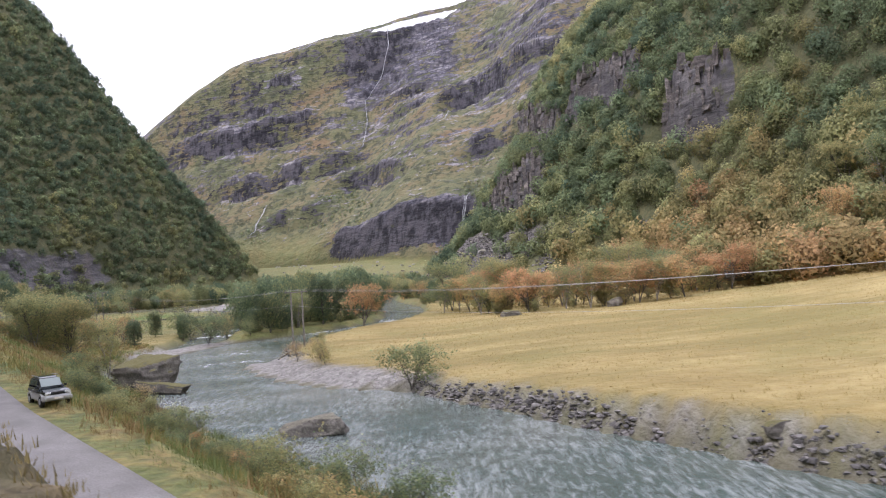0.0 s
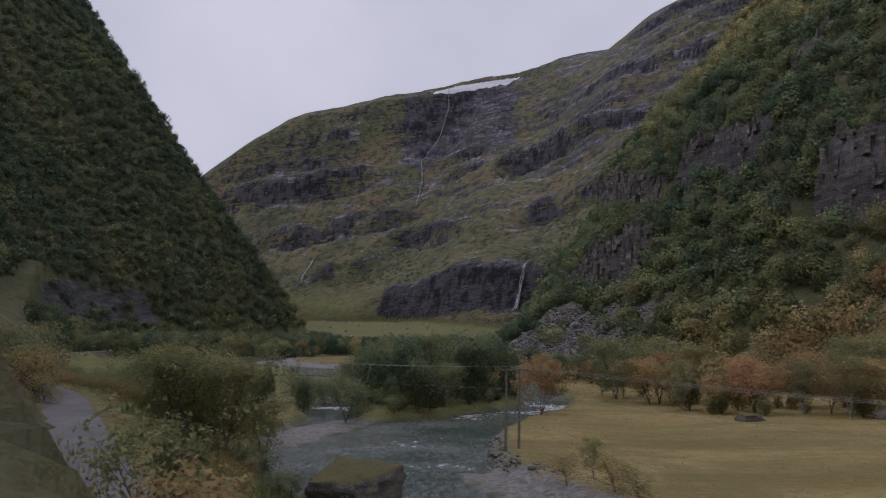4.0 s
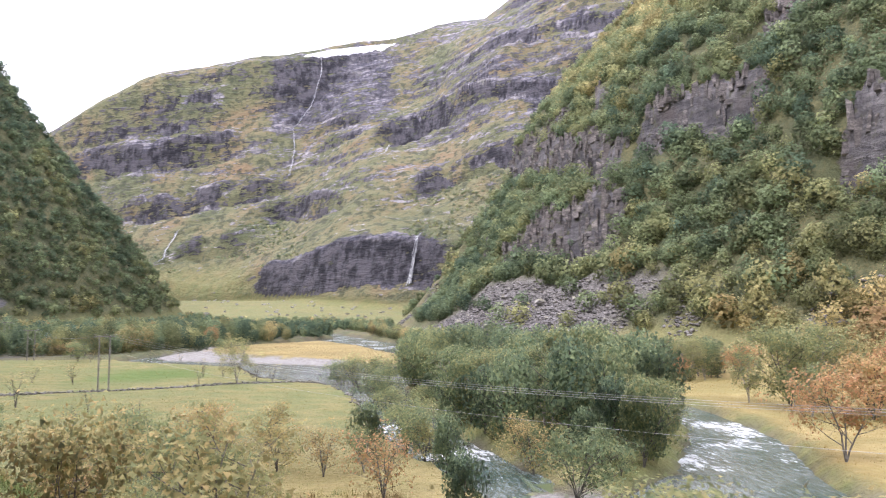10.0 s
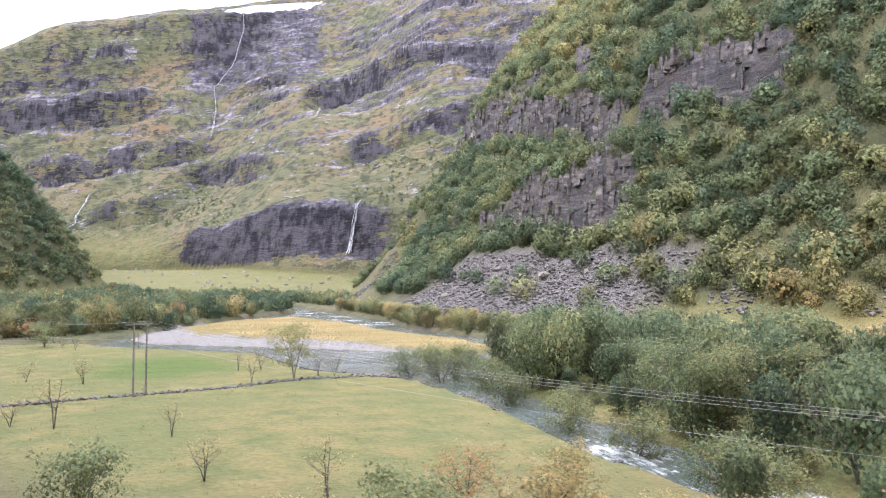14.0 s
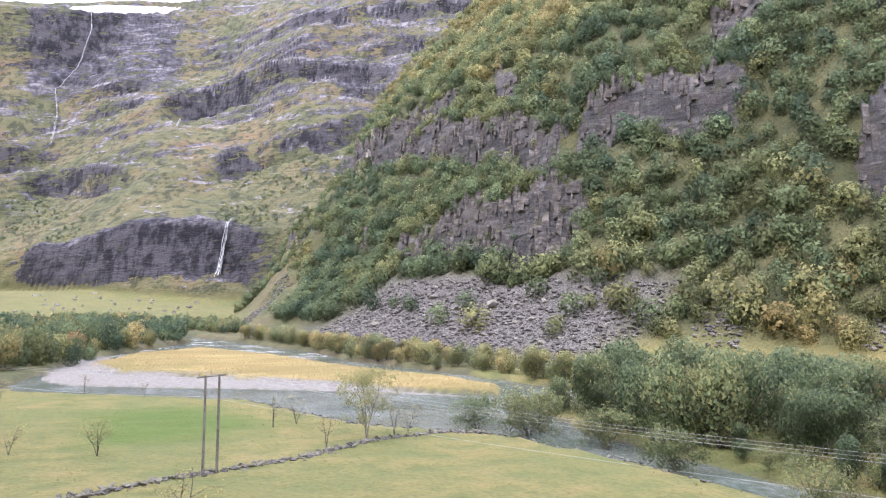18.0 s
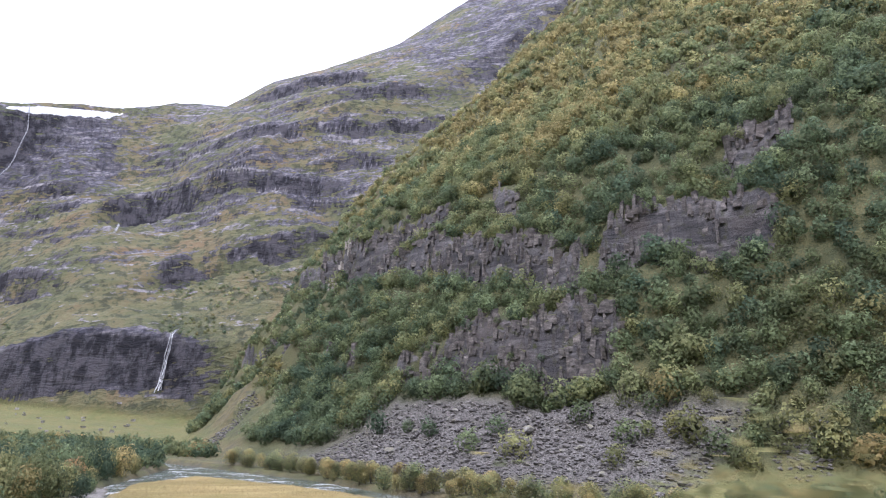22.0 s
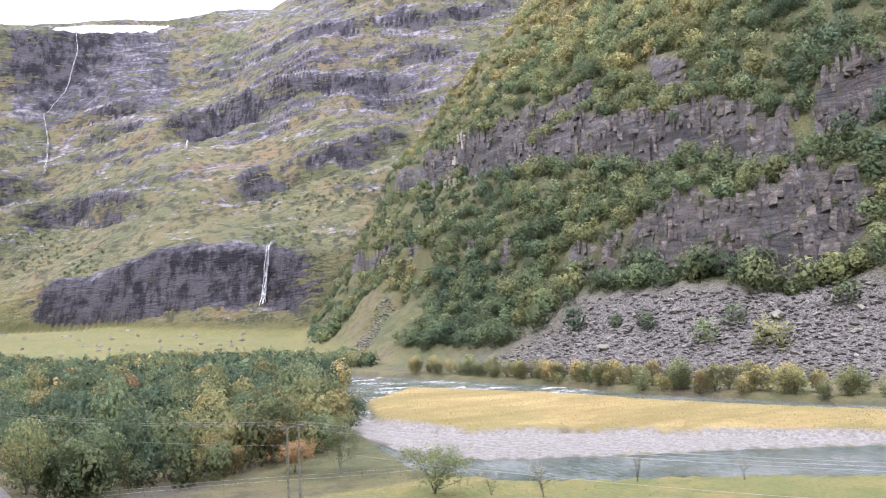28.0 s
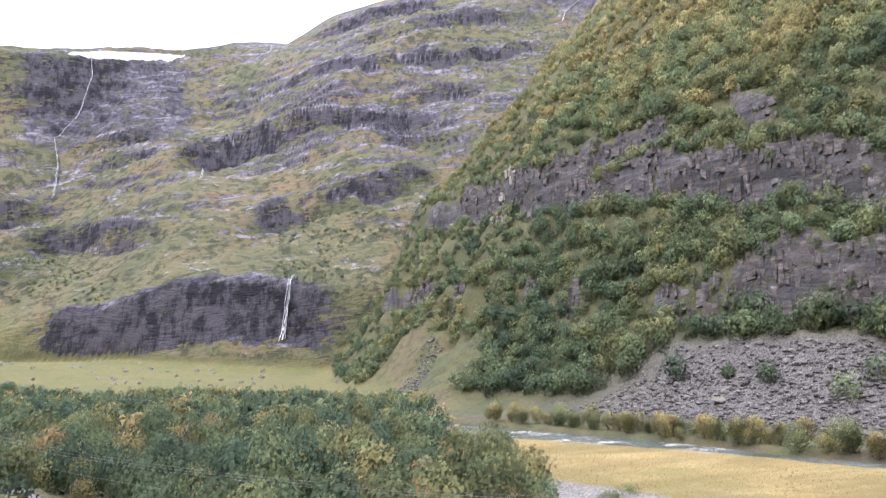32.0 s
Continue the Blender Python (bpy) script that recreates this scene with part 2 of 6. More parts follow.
    # ledges: rock bands with grassy shelves, dipping to the west
    dip = height - 0.13 * x
    calm = step(2, 45, crest - height)
    ragged = 11 * (fbm(x / 60, y / 60, 3, 22) - 0.5) + 8 * (fbm(x / 14, y / 14, 3, 23) - 0.5)
    gaps = step(0.22, 0.42, fbm(x / 34, dip / 10, 3, 24))
    ledge = np.zeros(x.shape)
    for xa, za, xb, zb, tall in FAR_BANDS if is_far.max() > 0 else ():
        ez = height + ragged
        mid_z = za + (zb - za) * (x - xa) / (xb - xa)
        where = step(xa - 40, xa + 30, x + ragged * 3) * step(xb + 40, xb - 30, x + ragged * 3) * is_far * gaps
        q = (ez - (mid_z - tall * 1.05)) / (tall * 2.1)
        ledge = np.maximum(ledge, step(0.30, 0.38, q) * step(0.72, 0.63, q) * where)
        height = height + (band(ez, mid_z - tall * 0.5, tall, 1) - ez) * where
    q = (dip + 60 * (fbm(x / 190, y / 190, 3, 21) - 0.5)) / 17.0
    fr = q - np.floor(q)
    patch = step(0.40, 0.60, fbm(x / 70 + np.floor(q) * 3.1, y / 70, 3, 31))
    ledge = np.maximum(ledge, 0.62 * step(0.50, 0.62, fr) * step(1.0, 0.9, fr) * patch * step(120, 190, height))
    height = height + (step(0.55, 0.98, fr) - fr) * 17.0 * 0.6 * patch * is_far * step(100, 160, height) * calm
    rough = 3.0 * (fbm(x / 22, y / 22, 4, 51) - 0.5) + 1.2 * (fbm(x / 6, y / 6, 3, 55) - 0.5)
    height = height + rough * hill * (1 + 1.8 * is_far) * (0.25 + 0.75 * calm)
    ledge = ledge * step(60, 120, height)
    ledge = np.maximum(ledge, step(8, 20, back) * step(338, 366, dip + ragged * 1.5) * step(-186, -162, x + ragged) * step(66, 30, x + ragged) * 0.9)
    ledge = np.maximum(ledge, step(20, 12, np.abs(v + 8)) * step(-175, -130, x) * step(90, 40, x))
    ledge = np.maximum(ledge, 0.8 * step(480, 620, x) * step(520, 640, height) * step(0.3, 0.5, fbm(x / 50, y / 50, 3, 34)))
    ledge = np.maximum(ledge, 0.6 * step(110, 150, x) * step(330, 270, x) * step(290, 320, height) * step(430, 395, height) * step(0.34, 0.5, fbm(x / 40, dip / 12, 3, 35)))
    foot_cliff = step(20, 13, np.abs(v0 + 6 + 16 * (fbm(x / 22, y / 22, 3, 25) - 0.5))) * step(-175, -140, x) * step(80, 40, x) * is_far
    cliff = cliff * is_east + 0.5 * foot_cliff + (0.58 * ledge + (0.10 * step(100, 200, height) + 0.26 * step(200, 280, height) * step(0.30, 0.55, fbm(x / 120, dip / 60, 3, 36)))) * is_far * (1 - 0.7 * apron * step(120, 60, height)) + 0.95 * is_west * step(10, 18, height + 12 * (fbm(x / 25, y / 25, 3, 53) - 0.5)) * step(48, 40, height) * step(500, 520, y) * step(672, 640, y)
    # railway shelf and the slope below it
    r, ra = from_line(x, y, RAIL)
    rz = np.interp(ra, np.arange(len(RAIL)), [p[2] for p in RAIL])
    shelf = np.where(r > 2.4, rz - 0.62 * (r - 2.4), np.where(r < -3, rz + 0.75 * (-r - 3), rz))
    shelf = shelf + 0.5 * (fbm(x / 5, y / 5, 3, 61) - 0.5) * step(2.6, 6, r)
    near = step(60, 40, np.abs(r))
    height = np.where(r < 60, np.maximum(height, shelf) * near + height * (1 - near), height)
    # road
    o, oa = from_line(x, y, ROAD)
    oz = np.interp(oa, np.arange(len(ROAD)), [p[2] for p in ROAD])
    flat = step(5.0, 3.3, np.abs(o))
    height = height * (1 - flat) + oz * flat
    height = np.where(o > 2.3, np.maximum(height, oz - 0.5 * (o - 2.3)), height)
    # river bed
    eb, _ = from_line(x, y, EAST_BANK)
    wb, _ = from_line(x, y, WEST_BANK)
    bankwob = 1.2 * (fbm(x / 7, y / 7, 3, 71) - 0.5)
    isle = np.minimum(in_area(x, y, WOOD_ISLAND), in_area(x, y, REED_ISLAND) + 1.0) + bankwob
    bar = np.minimum(in_area(x, y, GRAVEL_BAR), np.minimum(in_area(x, y, SHINGLE), in_area(x, y, WEST_SHINGLE))) + bankwob
    inside = np.minimum(np.minimum(-eb, wb), isle) + bankwob
    wet = np.where((y > -40) & (y < 800), inside, -9.0)
    bed = water_z(y) - 0.9
    height = np.where(wet > -3.0, height + (bed - height) * step(-1.6, 1.4, wet), height)
    height = np.where(isle < 1.0, np.maximum(height, water_z(y) + 1.0 * step(0.8, -2.5, isle)), height)
    height = np.where(bar < 1.5, np.maximum(height, water_z(y) + 0.32 * step(1.5, -3, bar) - 0.02), height)
    masks = dict(dip=dip, d=d, cliff=cliff, crest=crest - height, u=u, v=v, r=r, o=o, wet=wet, isle=isle, bar=bar, east=is_east, west=is_west, far=is_far, hill=hill)
    return height, masks


def ground_z(x, y):
    return land(np.atleast_1d(np.asarray(x, float)), np.atleast_1d(np.asarray(y, float)))[0]


# ---- materials ----
class Mat:
    """A small builder for node materials."""

    def __init__(self, name, rough=0.8, metal=0.0):
        self.m = bpy.data.materials.new(name)
        self.m.use_nodes = True
        self.n, self.l = self.m.node_tree.nodes, self.m.node_tree.links
        self.bsdf = self.n["Principled BSDF"]
        self.bsdf.inputs["Roughness"].default_value, self.bsdf.inputs["Metallic"].default_value = rough, metal
        self.pos = self.n.new("ShaderNodeNewGeometry")

    def noise(self, scale, detail=4.0, rough=0.55, stretch=None, source=None, warp=0.0):
        t = self.n.new("ShaderNodeTexNoise")
        t.inputs["Scale"].default_value, t.inputs["Detail"].default_value, t.inputs["Roughness"].default_value = scale, detail, rough
        t.inputs["Distortion"].default_value = warp
        src = source or self.pos.outputs["Position"]
        if stretch:
            mp = self.n.new("ShaderNodeMapping")
            mp.inputs["Scale"].default_value = stretch
            self.l.new(src, mp.inputs["Vector"])
            src = mp.outputs[0]
        self.l.new(src, t.inputs["Vector"])
        return t.outputs["Fac"]

    def ramp(self, fac, stops):
        r = self.n.new("ShaderNodeValToRGB")
        e = r.color_ramp.elements
        while len(e) < len(stops):
            e.new(0.5)
        for el, (p, c) in zip(e, stops):
            el.position = p
            el.color = (*c, 1) if isinstance(c, tuple) else (c, c, c, 1)
        self.l.new(fac, r.inputs["Fac"])
        return r.outputs["Color"]

    def mix(self, fac, a, b, mode="MIX"):
        m = self.n.new("ShaderNodeMixRGB")
        m.blend_type = mode
        for sock, val in zip(m.inputs, (fac, a, b)):
            if isinstance(val, (int, float)):
                sock.default_value = val if sock.type == "VALUE" else (val, val, val, 1)
            elif isinstance(val, tuple):
                sock.default_value = (*val, 1)
            else:
                self.l.new(val, sock)
        return m.outputs[0]

    def math(self, op, a, b=0.0):
        m = self.n.new("ShaderNodeMath")
        m.operation = op
        for sock, val in zip(m.inputs, (a, b)):
            if isinstance(val, (int, float)):
                sock.default_value = val
            else:
                self.l.new(val, sock)
        return m.outputs[0]

    def attr(self, name):
        a = self.n.new("ShaderNodeAttribute")
        a.attribute_name = name
        return a.outputs["Fac"]

    def foliage(self, tone, thin=0.35):
        """Leaves: lit by the outward direction of their crown, with some light passing through."""
        way = self.n.new("ShaderNodeAttribute")
        way.attribute_name = "outward"
        self.l.new(way.outputs["Vector"], self.bsdf.inputs["Normal"])
        self.l.new(tone, self.bsdf.inputs["Base Color"])
        self.bsdf.inputs["Specular IOR Level"].default_value = 0.15
        glow, both = self.n.new("ShaderNodeBsdfTranslucent"), self.n.new("ShaderNodeMixShader")
        self.l.new(tone, glow.inputs["Color"])
        both.inputs[0].default_value = thin
        self.l.new(self.bsdf.outputs[0], both.inputs[1])
        self.l.new(glow.outputs[0], both.inputs[2])
        self.l.new(both.outputs[0], self.n["Material Output"].inputs["Surface"])
        return self.m

    def out(self, color, bump=None, strength=0.5, distance=0.1, rough=None):
        if isinstance(color, tuple):
            self.bsdf.inputs["Base Color"].default_value = (*color, 1)
        else:
            self.l.new(color, self.bsdf.inputs["Base Color"])
        if rough is not None:
            self.l.new(rough, self.bsdf.inputs["Roughness"])
        if bump is not None:
            b = self.n.new("ShaderNodeBump")
            b.inputs["Strength"].default_value, b.inputs["Distance"].default_value = strength, distance
            self.l.new(bump, b.inputs["Height"])
            self.l.new(b.outputs[0], self.bsdf.inputs["Normal"])
        return self.m


def ground_material():
    k = Mat("ground_cover", 0.95)
    fine, mid, big = k.noise(1.6, 5), k.noise(0.22, 5), k.noise(0.035, 4)
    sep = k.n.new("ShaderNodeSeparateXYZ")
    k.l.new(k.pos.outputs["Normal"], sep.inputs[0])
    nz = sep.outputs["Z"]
    # mountain grass, heather and moss
    turf = k.ramp(big, [(0.34, (0.115, 0.130, 0.058)), (0.48, (0.160, 0.160, 0.072)), (0.60, (0.195, 0.162, 0.082)), (0.72, (0.150, 0.135, 0.095))])
    turf = k.mix(k.ramp(mid, [(0.48, 0.0), (0.62, 0.6)]), turf, (0.062, 0.074, 0.038))
    turf = k.mix(k.ramp(k.noise(0.07, 6, 0.65, (0.35, 0.35, 2.2), None, 1.4), [(0.54, 0.0), (0.66, 0.7)]), turf, (0.085, 0.082, 0.085))
    turf = k.mix(k.ramp(fine, [(0.35, 0.35), (0.65, 0.0)]), turf, (0.050, 0.056, 0.028))
    # forest floor under the trees
    floor = k.ramp(k.mix(0.6, mid, fine), [(0.36, (0.045, 0.055, 0.030)), (0.48, (0.102, 0.110, 0.052)), (0.58, (0.158, 0.150, 0.070)), (0.68, (0.182, 0.142, 0.074))])
    floor = k.mix(k.ramp(big, [(0.50, 0.0), (0.64, 0.6)]), floor, (0.060, 0.072, 0.034))
    # the far mountain: pale olive turf, golden heather and dark scrub in streaks along the dip
    sx = k.n.new("ShaderNodeSeparateXYZ")
    k.l.new(k.pos.outputs["Position"], sx.inputs[0])
    dip = k.n.new("ShaderNodeCombineXYZ")
    k.l.new(k.math("MULTIPLY", sx.outputs["X"], 0.30), dip.inputs["X"])
    k.l.new(k.math("MULTIPLY", sx.outputs["Y"], 0.30), dip.inputs["Y"])
    k.l.new(k.math("SUBTRACT", sx.outputs["Z"], k.math("MULTIPLY", sx.outputs["X"], 0.13)), dip.inputs["Z"])
    seam = k.noise(0.055, 8, 0.68, None, dip.outputs[0], 0.6)
    seam_fine = k.noise(0.20, 7, 0.68, None, dip.outputs[0], 0.4)
    heath, speck = k.noise(0.011, 5, 0.6), k.noise(0.085, 6, 0.7)
    alp = k.ramp(heath, [(0.36, (0.098, 0.114, 0.058)), (0.47, (0.150, 0.152, 0.076)), (0.55, (0.184, 0.164, 0.086)), (0.64, (0.215, 0.154, 0.088))])
    alp = k.mix(k.ramp(seam_fine, [(0.48, 0.0), (0.64, 0.6)]), alp, (0.225, 0.212, 0.118))
    alp = k.mix(k.ramp(speck, [(0.49, 0.0), (0.57, 0.85)]), alp, (0.056, 0.068, 0.040))
    alp = k.mix(k.ramp(seam, [(0.30, 0.75), (0.42, 0.0)]), alp, (0.060, 0.062, 0.050))
    far = k.attr("far")
    turf = k.mix(far, turf, alp)
    wooded = k.attr("wooded")
    base = k.mix(wooded, turf, floor)
    # dry golden hay field, with mown streaks and greener spots
    streak = k.mix(0.6, k.noise(0.5, 6, 0.7, (0.8, 1.0, 1.0)), k.noise(0.055, 5, 0.6, (0.8, 1.2, 1.0)))
    hay = k.ramp(streak, [(0.36, (0.29, 0.22, 0.082)), (0.5, (0.405, 0.312, 0.128)), (0.64, (0.51, 0.41, 0.185))])
    hay = k.mix(k.ramp(k.noise(0.035, 5, 0.6), [(0.49, 0.0), (0.60, 0.75)]), hay, (0.265, 0.235, 0.082))
    hay = k.mix(k.ramp(k.noise(0.075, 5, 0.62, (0.28, 1.0, 1.0)), [(0.46, 0.0), (0.58, 0.75)]), hay, (0.250, 0.205, 0.072))
    base = k.mix(k.attr("hay"), base, hay)
    lawn = k.ramp(mid, [(0.32, (0.165, 0.19, 0.062)), (0.52, (0.27, 0.25, 0.092)), (0.70, (0.34, 0.275, 0.115))])
    lawn = k.mix(k.ramp(k.noise(0.05, 5, 0.6), [(0.46, 0.0), (0.60, 0.7)]), lawn, (0.185, 0.215, 0.072))
    lawn = k.mix(k.ramp(fine, [(0.3, 0.55), (0.62, 0.0)]), lawn, (0.12, 0.125, 0.055))
    base = k.mix(k.attr("lawn"), base, lawn)
    weed = k.ramp(k.mix(0.5, k.noise(0.5, 5, 0.6), k.noise(0.12, 3)), [(0.36, (0.105, 0.145, 0.050)), (0.47, (0.20, 0.215, 0.075)), (0.56, (0.33, 0.27, 0.105)), (0.66, (0.25, 0.15, 0.075))])
    base = k.mix(k.attr("verge"), base, k.mix(k.ramp(fine, [(0.35, 0.55), (0.62, 0.0)]), weed, (0.06, 0.07, 0.03)))
    base = k.mix(k.attr("earth"), base, k.ramp(k.mix(0.5, fine, mid), [(0.38, (0.070, 0.054, 0.036)), (0.50, (0.165, 0.118, 0.074)), (0.60, (0.225, 0.165, 0.095)), (0.68, (0.25, 0.215, 0.16))]))
    base = k.mix(k.attr("lush"), base, k.mix(mid, (0.085, 0.15, 0.028), (0.15, 0.20, 0.048)))
    # bedrock: layered and jointed, dark, with pale faces and lichen
    strata = k.noise(0.13, 6, 0.7, (0.42, 0.42, 1.7), None, 1.6)
    layer = k.noise(0.045, 5, 0.6, (0.4, 0.4, 2.6), None, 1.2)
    fall = k.noise(0.55, 5, 0.65, (1.0, 1.0, 0.15))
    block = k.n.new("ShaderNodeTexVoronoi")
    block.inputs["Scale"].default_value = 0.30
    mp = k.n.new("ShaderNodeMapping")
    mp.inputs["Scale"].default_value = (1.0, 1.0, 0.55)
    k.l.new(k.pos.outputs["Position"], mp.inputs["Vector"])
    k.l.new(mp.outputs[0], block.inputs["Vector"])
    grain = k.math("ADD", k.math("MULTIPLY", strata, 0.55), k.math("MULTIPLY", layer, 0.45))
    rock = k.ramp(grain, [(0.43, (0.040, 0.039, 0.045)), (0.51, (0.105, 0.100, 0.108)), (0.60, (0.215, 0.203, 0.208))])
    rock = k.mix(k.ramp(fall, [(0.44, 0.0), (0.68, 0.5)]), rock, (0.040, 0.040, 0.052))
    rock = k.mix(k.math("MULTIPLY", block.outputs["Distance"], 0.2), rock, (0.20, 0.19, 0.19))
    rock = k.mix(k.ramp(big, [(0.56, 0.0), (0.7, 0.45)]), rock, (0.15, 0.12, 0.105))
    rock = k.mix(k.ramp(mid, [(0.56, 0.0), (0.68, 0.7)]), rock, (0.085, 0.09, 0.045))
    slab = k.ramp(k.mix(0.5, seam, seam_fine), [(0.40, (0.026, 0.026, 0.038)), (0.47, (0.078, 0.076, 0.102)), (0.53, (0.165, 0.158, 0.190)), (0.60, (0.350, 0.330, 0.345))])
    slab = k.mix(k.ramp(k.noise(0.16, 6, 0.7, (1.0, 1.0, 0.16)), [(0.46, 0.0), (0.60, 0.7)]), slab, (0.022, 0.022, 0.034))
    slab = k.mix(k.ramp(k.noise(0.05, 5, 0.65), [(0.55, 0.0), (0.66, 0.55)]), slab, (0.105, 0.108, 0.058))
    # steep faces coloured darker, standing in for the shade of overhangs
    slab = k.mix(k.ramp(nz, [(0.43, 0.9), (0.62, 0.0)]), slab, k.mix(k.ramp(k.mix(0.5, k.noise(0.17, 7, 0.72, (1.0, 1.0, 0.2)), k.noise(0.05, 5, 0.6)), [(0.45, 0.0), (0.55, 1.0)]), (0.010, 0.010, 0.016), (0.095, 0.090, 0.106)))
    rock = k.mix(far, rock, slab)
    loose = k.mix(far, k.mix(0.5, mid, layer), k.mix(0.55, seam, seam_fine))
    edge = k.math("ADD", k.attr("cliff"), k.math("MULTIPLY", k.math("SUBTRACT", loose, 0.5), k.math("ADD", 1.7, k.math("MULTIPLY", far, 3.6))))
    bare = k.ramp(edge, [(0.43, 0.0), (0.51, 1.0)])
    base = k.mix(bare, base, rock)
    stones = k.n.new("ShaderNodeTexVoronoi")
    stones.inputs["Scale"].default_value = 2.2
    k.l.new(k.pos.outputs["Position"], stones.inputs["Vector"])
    pebble = k.mix(stones.outputs["Color"], (0.20, 0.192, 0.18), (0.43, 0.41, 0.385))
    pebble = k.mix(k.ramp(fine, [(0.45, 0.0), (0.7, 0.5)]), pebble, (0.13, 0.12, 0.11))
    base = k.mix(k.attr("gravel"), base, pebble)
    # scree: shade in the gaps between stones is painted as near-black
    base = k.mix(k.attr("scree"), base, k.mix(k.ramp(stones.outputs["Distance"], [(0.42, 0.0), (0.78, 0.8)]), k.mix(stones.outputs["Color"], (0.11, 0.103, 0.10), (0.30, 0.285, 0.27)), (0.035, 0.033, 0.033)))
    bed = k.mix(mid, (0.06, 0.06, 0.045), (0.14, 0.12, 0.08))
    base = k.mix(k.attr("bed"), base, bed)
    base = k.mix(k.ramp(k.math("ADD", k.attr("snow"), k.math("MULTIPLY", k.math("SUBTRACT", mid, 0.5), 0.8)), [(0.45, 0.0), (0.55, 1.0)]), base, (0.82, 0.84, 0.88))
    lump = k.math("ADD", k.math("MULTIPLY", far, k.math("MULTIPLY", k.math("ADD", seam, k.math("MULTIPLY", seam_fine, 0.6)), 18.0)), k.math("ADD", fine, k.math("MULTIPLY", k.mix(k.attr("cliff"), mid, k.mix(0.5, strata, fall)), k.math("ADD", 3.0, k.math("MULTIPLY", k.attr("cliff"), 4.0)))))
    return k.out(base, lump, 0.8, 0.7)


GROUND = ground_material()


def lines_x():
    a = np.arange(-232, 110, 1.9)
    b = 110 + np.cumsum(np.minimum(2.2 * 1.02 ** np.arange(1, 205), 7.5))
    c = -232 - np.cumsum(np.minimum(2.2 * 1.03 ** np.arange(1, 95), 14))
    return np.concatenate([c[::-1], a, b])


def lines_y():
    a = np.arange(-60, 460, 2.1)
    b = np.arange(460, 900, 2.9)
    c = np.arange(900, 1640, 3.9)
    d = 1640 + np.cumsum(12 * 1.15 ** np.arange(18))
    e = -60 - np.cumsum(4 * 1.2 ** np.arange(16))
    return np.concatenate([e[::-1], a, b, c, d])


def link_mesh(name, co, faces, material, smooth=True):
    """A mesh object from arrays of corners and of quads or triangles."""
    me = bpy.data.meshes.new(name)
    size = faces.shape[1]
    me.vertices.add(len(co))
    me.vertices.foreach_set("co", np.asarray(co, np.float32).ravel())
    me.loops.add(faces.size)
    me.loops.foreach_set("vertex_index", faces.ravel().astype(np.int32))
    me.polygons.add(len(faces))
    me.polygons.foreach_set("loop_start", np.arange(0, faces.size, size, dtype=np.int32))
    me.polygons.foreach_set("use_smooth", np.full(len(faces), smooth))
    me.update(calc_edges=True)
    me.materials.append(material)
    return new(name, me)


def put_ways(me, ways):
    a = me.attributes.new("outward", "FLOAT_VECTOR", "POINT")
    a.data.foreach_set("vector", np.asarray(ways, np.float32).ravel())


def put_attr(ob, name, values):
    a = ob.data.attributes.new(name, "FLOAT", "POINT")
    a.data.foreach_set("value", np.asarray(values, np.float32).ravel())


